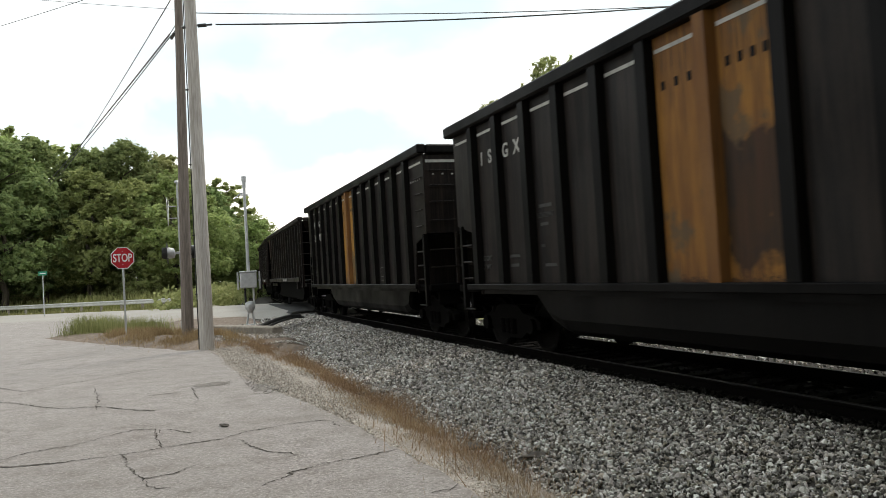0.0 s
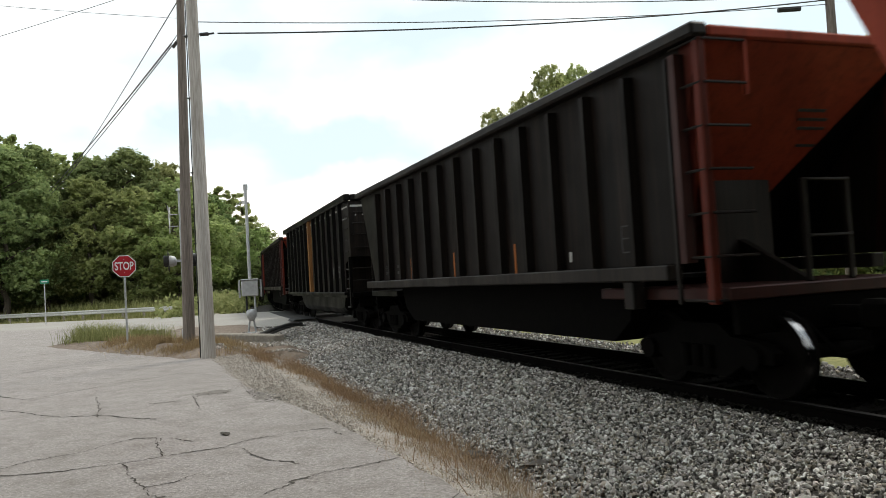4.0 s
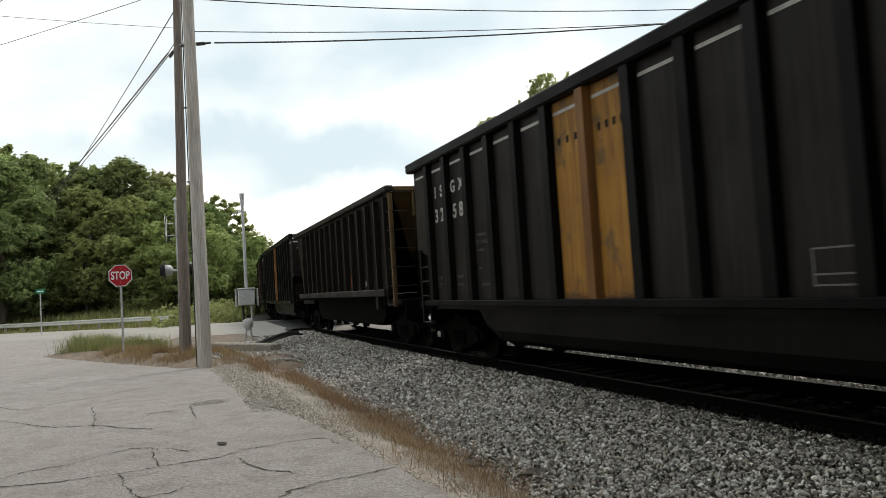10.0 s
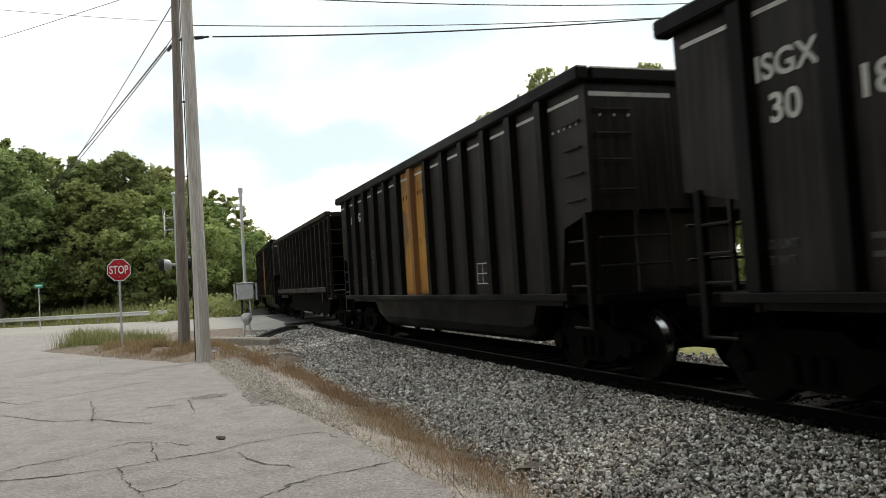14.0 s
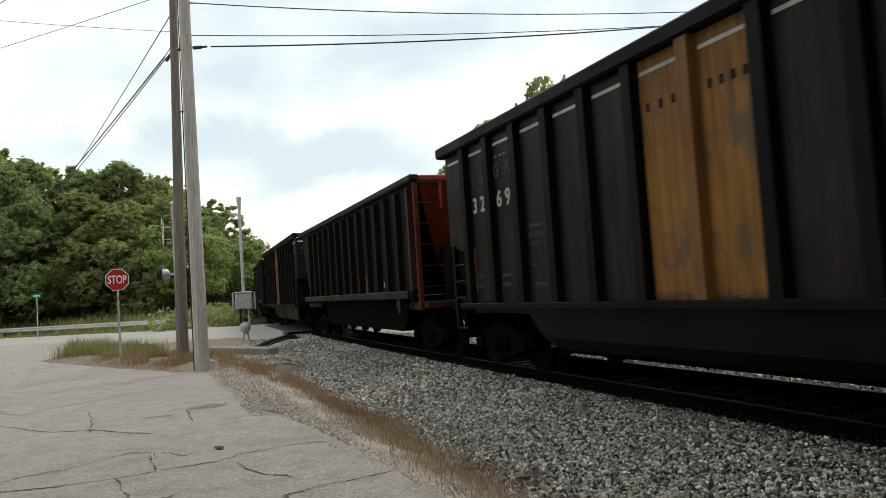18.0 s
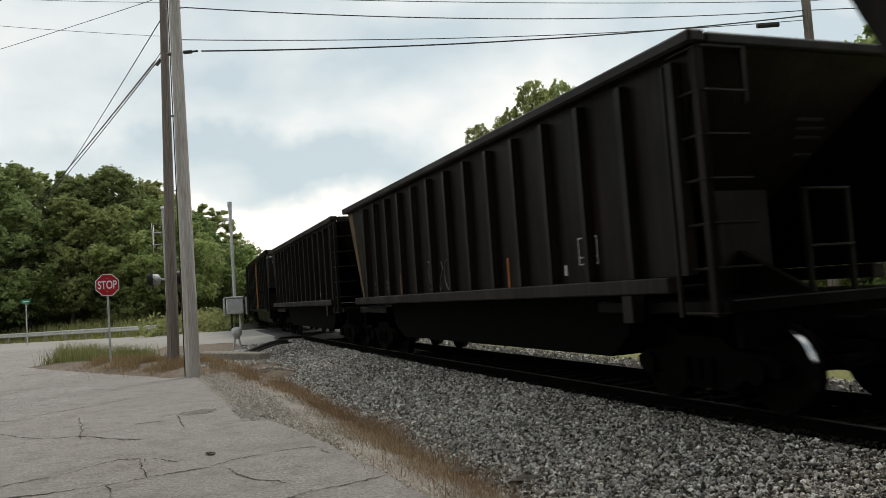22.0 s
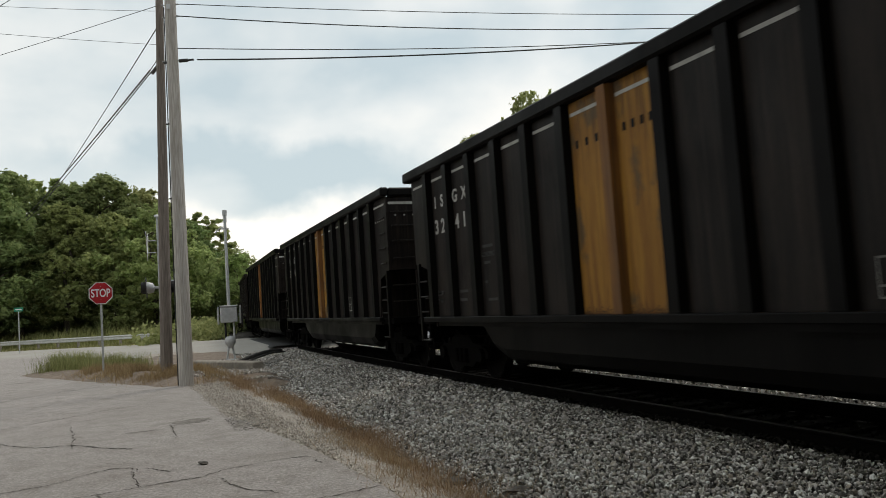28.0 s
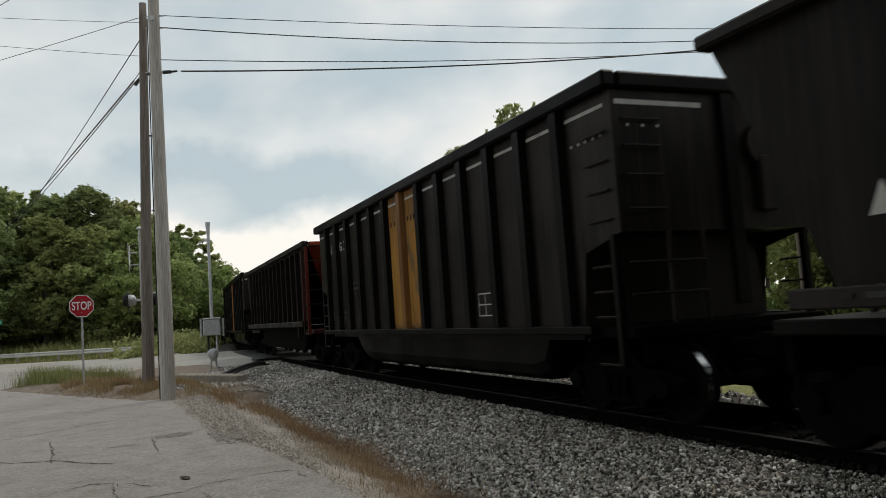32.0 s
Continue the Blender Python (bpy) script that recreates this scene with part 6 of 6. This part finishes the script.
for k, (x, y) in enumerate(((-7.6, 24.6), (-7.1, 25.0), (-6.3, 23.2), (-8.2, 21.4))):
    lump(x, y, 0.08, 0.13, 0.4, 31 + k, "debris", "scrap", "dark scrap lying near the signal", "debris")


def guard_rail():
    g = new("guard_rail")
    a0, a1, w = -55.0, 5.0, 11.3
    prof = [(-0.02, 0.0), (-0.05, 0.05), (-0.05, 0.09), (0.0, 0.13), (0.0, 0.18), (-0.05, 0.22), (-0.05, 0.26), (-0.02, 0.31), (-0.01, 0.31), (-0.035, 0.26), (-0.035, 0.22), (0.015, 0.18), (0.015, 0.13), (-0.035, 0.09), (-0.035, 0.05), (-0.01, 0.0)]
    n = 9
    for i in range(n):
        pa = ROAD_A + ROAD_D * (a0 + (a1 - a0) * i / n) + ROAD_N * w
        pb = ROAD_A + ROAD_D * (a0 + (a1 - a0) * (i + 1) / n) + ROAD_N * w
        za, zb = 0.36, 0.36
        k = len(prof)
        v = [(*(pa + ROAD_N * o), za + z) for o, z in prof] + [(*(pb + ROAD_N * o), zb + z) for o, z in prof]
        f = [(j, (j + 1) % k, k + (j + 1) % k, k + j) for j in range(k)]
        part("beam", Shape().add(v, f), "guard", g)
    for i in range(31):
        p = ROAD_A + ROAD_D * (a0 + (a1 - a0) * i / 30) + ROAD_N * (w + 0.12)
        part("post", ("gr_post", lambda: Shape().box(-0.06, 0.06, -0.08, 0.08, -0.5, 0.68, 0.01)), "concrete", g, at=pose(p.x, p.y, 0.0, 0, 0, -24))
    p = ROAD_A + ROAD_D * a1 + ROAD_N * w
    part("end_terminal", Shape().box(-0.3, 0.25, -0.05, 0.05, 0.3, 0.72, 0.02), "guard", g, at=pose(p.x, p.y, 0, 0, 0, -24))
    tagged(g, "galvanised guard rail along the far side of the road", "guard rail")


guard_rail()

# ---- trees ----


def crown_mesh(seed, height, radius, low, leaves, size, mat, boughs=90):
    """A crown of rounded boughs, each a cluster of leafy twigs, with dark gaps between; origin at the foot."""
    r = np.random.default_rng(seed)
    cs = []
    for j in range(boughs):
        k = ((j + 0.5) / boughs) ** 0.8
        z = low + (height - low) * (0.06 + 0.88 * k)
        env = radius * (math.sin(math.pi * min(1.0, 0.20 + 0.80 * k ** 0.9)) ** 0.7) * (0.85 + 0.45 * noise.noise(Vector((seed * 3.1, z * 0.35, 0.0))))
        a = j * 2.39996 + r.uniform(-0.5, 0.5)
        rr = env * (0.30 + 0.62 * math.sqrt(r.random()))
        cs.append((rr * math.cos(a), rr * math.sin(a), z + r.uniform(-0.5, 0.5), radius * r.uniform(0.12, 0.27) * (1.1 - 0.35 * k)))
    cs = np.array(cs)
    share = cs[:, 3] ** 2 / (cs[:, 3] ** 2).sum()
    # twigs over each bough, more on its upper and outer side
    twigs = int(leaves / 22)
    own = r.choice(boughs, twigs, p=share)
    c = cs[own]
    out = c[:, :3] * np.array([1, 1, 0])
    out /= np.linalg.norm(out, axis=1)[:, None] + 1e-6
    d = r.normal(size=(twigs, 3)) + 0.55 * out + np.array([0, 0, 0.35])
    d /= np.linalg.norm(d, axis=1)[:, None]
    reach = c[:, 3:4] * (0.55 + 0.75 * r.random((twigs, 1)))
    tw = c[:, :3] + d * reach * np.array([1.15, 1.15, 0.85])
    tr = c[:, 3] * (0.16 + 0.26 * r.random(twigs))
    pick = np.repeat(np.arange(twigs), 22)
    n = len(pick)
    e = r.normal(size=(n, 3))
    e /= np.linalg.norm(e, axis=1)[:, None]
    p = tw[pick] + e * (tr[pick] * (0.3 + 0.95 * r.random(n)))[:, None]
    nrm = d[pick] * 0.7 + 0.8 * r.normal(size=(n, 3)) + np.array([0, 0, 0.45])
    nrm /= np.linalg.norm(nrm, axis=1)[:, None]
    u = np.cross(nrm, r.normal(size=(n, 3)))
    u /= np.linalg.norm(u, axis=1)[:, None]
    w = np.cross(nrm, u)
    sz = (size * (0.55 + 0.8 * r.random(n)))[:, None]
    v = np.stack([p - u * sz * 0.55, p + w * sz * 0.38, p + u * sz * 0.65, p - w * sz * 0.38], 1).reshape(-1, 3)
    q = np.arange(4 * n).reshape(-1, 4)
    me = bpy.data.meshes.new("crown")
    me.from_pydata(v.tolist(), [], q.tolist())
    me.materials.append(M[mat])
    return me


def trunk_shape(seed, height, r0, limbs=9):
    r2 = random.Random(seed)
    sh = Shape()
    pts = [Vector((0, 0, -0.4))]
    for j in range(1, 8):
        pts.append(Vector((0.12 * j * r2.uniform(-1, 1), 0.12 * j * r2.uniform(-1, 1), height * 0.82 * j / 7)))
    for j in range(7):
        sh.tube(pts[j], pts[j + 1], r0 * (1 - 0.12 * j), r0 * (1 - 0.12 * (j + 1)), 8)
    for j in range(limbs):
        k = 1 + j % 6
        a = r2.random() * 6.28
        b2 = pts[k].lerp(pts[k + 1], r2.random()) if k < 7 else pts[-1]
        e = b2 + Vector((math.cos(a), math.sin(a), 0.7)) * height * 0.13 * r2.uniform(0.6, 1.2)
        sh.tube(b2, e, r0 * 0.32, r0 * 0.1, 6)
    return sh


TREE_KINDS = []
for seed, height, radius, low, leaves, size, mat in ((1, 16, 5.2, 0.8, 30000, 0.25, "leaf"), (2, 15, 4.6, 0.6, 30000, 0.23, "leaf_dark"), (3, 17, 5.6, 1.5, 30000, 0.26, "leaf_light"), (4, 12, 4.4, 0.4, 24000, 0.23, "leaf"), (5, 16, 4.8, 3.0, 28000, 0.22, "leaf_light"), (6, 9, 4.2, 0.2, 18000, 0.22, "leaf"), (7, 12, 4.4, 0.4, 5200, 0.46, "leaf_dark"), (8, 16, 5.2, 0.8, 5600, 0.52, "leaf")):
    TREE_KINDS.append((height, crown_mesh(seed, height, radius, low, leaves, size, mat), trunk_shape(seed, height, 0.028 * height * 0.5 + 0.05).mesh("trunk", "bark")))


def tree(k, x, y, top, turn, label, wide=1.0, group="trees behind the road"):
    height, crown, trunk = TREE_KINDS[k]
    base = land(x, y) if abs(x) < 150 and y < 210 else -0.12
    z = (top - base) / height
    t = new("tree")
    t.matrix_basis = pose(x, y, base, 0, 0, turn) @ Matrix.Diagonal((z * wide, z * wide, z, 1))
    part("trunk", trunk, "bark", t)
    part("crown", crown, "leaf", t)
    tagged(t, label, "tree", group)


# tops of the wood over the road, by the tangent of the direction left of +y
PROFILE = [(-1.1, 20.5), (-0.75, 20.0), (-0.62, 19.4), (-0.585, 18.9), (-0.55, 16.6), (-0.46, 16.6), (-0.40, 16.6), (-0.345, 14.8), (-0.31, 13.4), (-0.27, 11.2), (-0.235, 8.6), (-0.19, 6.5)]
LABELS = ("broad leafy green tree at the wood's edge", "dense green tree with darker leaves at the wood's edge", "tall leafy tree standing in the wood")
r3 = random.Random(5)
for row, dist in enumerate((76.0, 84.0, 93.0)):
    tan_ = -0.98 + 0.02 * row
    while tan_ < -0.235:
        x, y = tan_, 1.0
        n2 = math.hypot(x, y)
        d = dist + r3.uniform(-2.5, 2.5)
        px, py = x / n2 * d, y / n2 * d
        top = float(np.interp(tan_, [p[0] for p in PROFILE], [p[1] for p in PROFILE]))
        top = 1.6 + 1.06 * (top - 1.6) * d / 85 * (r3.uniform(0.62, 0.86) if row == 0 else r3.uniform(0.86, 0.99) if row == 1 else r3.uniform(0.93, 1.03))
        # front row at the left: darker leaves stand in for the wood's deep shade
        k = (1 if tan_ < -0.47 and r3.random() < 0.7 else r3.choice((0, 2, 3, 5))) if row == 0 else r3.choice((0, 1, 2, 2)) if row == 1 else 7
        tree(k, px, py, top, r3.uniform(0, 360), LABELS[1 if k == 1 else 2 if row else 0], 1.22)
        tan_ += r3.uniform(0.045, 0.07)
for x, y, top, k in ((-21.5, 92, 6.4, 5), (-19.6, 100, 4.6, 5), (-24.0, 95, 9.4, 3), (-26.2, 88, 11.6, 1), (-27.6, 84, 12.8, 0), (-27, 104, 10.5, 1), (-26, 118, 8, 3)):
    tree(k, x, y, top, r3.uniform(0, 360), "leafy green tree at the end of the wood")
for x, y, top, k in ((5.2, 62, 15.0, 4), (7.4, 61.5, 16.0, 4), (9.4, 60, 17.7, 4), (11.6, 62, 18.2, 4), (14.0, 60, 17.0, 4), (3.5, 62, 12.7, 3), (17.0, 59, 17.4, 4), (20.6, 60, 17.2, 4), (26, 56, 17, 7), (32, 50, 18.5, 7), (37.5, 47, 19.6, 7), (30, 62, 17, 7), (42, 42, 19, 7), (48, 36, 18, 7), (22, 70, 15, 7), (4, 75, 11, 7), (15, 74, 15, 7)):
    tree(k, x, y, top, r3.uniform(0, 360), "pale green tree standing beyond the track", 0.85, "trees beyond the track")

for x, y, top, k in ((12.5, 26.5, 6.6, 3), (17.2, 22.6, 11.2, 3), (19.5, 18.5, 10.5, 3), (18.5, 15.5, 8.6, 3), (19.5, 11.0, 9.8, 3), (19.5, 6.0, 9.5, 3), (15.2, 24.2, 6.3, 5), (17.5, 27.5, 7.5, 3), (20.5, 24.0, 9.0, 3), (22.5, 20.5, 8.5, 6), (25, 13, 9, 6)):
    tree(k, x, y, top, r3.uniform(0, 360), "low dense green tree close beyond the track", 1.0, "trees close beyond the track")

# unseen trees, added behind the camera to darken the cars' near side
for x, y, top, k in ((2.4, -5.8, 17, 1), (-2.0, -6.8, 18, 0), (-6.5, -6.0, 17, 1), (3.0, -11.5, 20, 0), (-10.5, -6.5, 17, 0), (-14.5, -4.0, 16, 1), (-22, -12, 15, 7), (-15, -15, 17, 7), (-8, -13, 16, 7), (-1, -14, 17, 7), (6, -16, 18, 7), (13, -20, 16, 7), (-28, -4, 15, 7), (-33, 5, 14, 7), (0, -22, 19, 7), (-11, -22, 19, 7), (8, -26, 19, 7)):
    tree(k, x, y, top, r3.uniform(0, 360), "unseen leafy green tree added behind the camera for shade", 1.0, "trees round the lot")


def shrubs(n, places, size, mat, label):
    """Low leafy undergrowth as loose leaves."""
    r = np.random.default_rng(n)
    per = 260
    c = np.repeat(np.array(places, float), per, axis=0)
    m2 = len(c)
    d = r.normal(size=(m2, 3))
    d /= np.linalg.norm(d, axis=1)[:, None]
    d[:, 2] = np.abs(d[:, 2])
    rad = np.repeat(0.8 + 1.0 * r.random(len(places)), per)[:, None]
    p = c + d * rad * (0.6 + 0.45 * r.random((m2, 1))) * np.array([1.2, 1.2, 1.0])
    nrm = d + 0.8 * r.normal(size=(m2, 3))
    nrm /= np.linalg.norm(nrm, axis=1)[:, None]
    u = np.cross(nrm, r.normal(size=(m2, 3)))
    u /= np.linalg.norm(u, axis=1)[:, None]
    w = np.cross(nrm, u)
    sz = (size * (0.6 + 0.8 * r.random(m2)))[:, None]
    v = np.stack([p - u * sz * 0.55, p + w * sz * 0.38, p + u * sz * 0.65, p - w * sz * 0.38], 1).reshape(-1, 3)
    soup("undergrowth", v, np.arange(4 * m2).reshape(-1, 4), mat, label, "shrubs")


def shrub_places(n, w0, w1):
    out = []
    for _ in range(n):
        p = ROAD_A + ROAD_D * random.uniform(-60, 14) + ROAD_N * random.uniform(w0, w1)
        s, off = side_of(p.x, p.y)
        if off < 4.2:
            continue
        out.append((p.x, p.y, land(p.x, p.y)))
    return out


shrubs(71, shrub_places(130, 27, 33), 0.34, "leaf", "leafy undergrowth below the wood's edge")
shrubs(72, shrub_places(70, 22, 29), 0.28, "weed", "bright green shrubs on the bank")
shrubs(74, [tuple(beside(random.uniform(53, 90), random.uniform(3.8, 8.5), -0.1)) for _ in range(45)], 0.24, "weed", "green weeds beside the track past the road")
shrubs(75, [tuple(beside(random.uniform(6, 46), random.uniform(-19, -14.5), -0.1)) for _ in range(80)], 0.3, "leaf_dark", "dark green shrubs beyond the mown verge")
shrubs(73, [tuple(beside(random.uniform(8, 60), random.uniform(-26, -18), -0.1)) for _ in range(90)], 0.3, "leaf_light", "pale shrubs beyond the track")

motions()
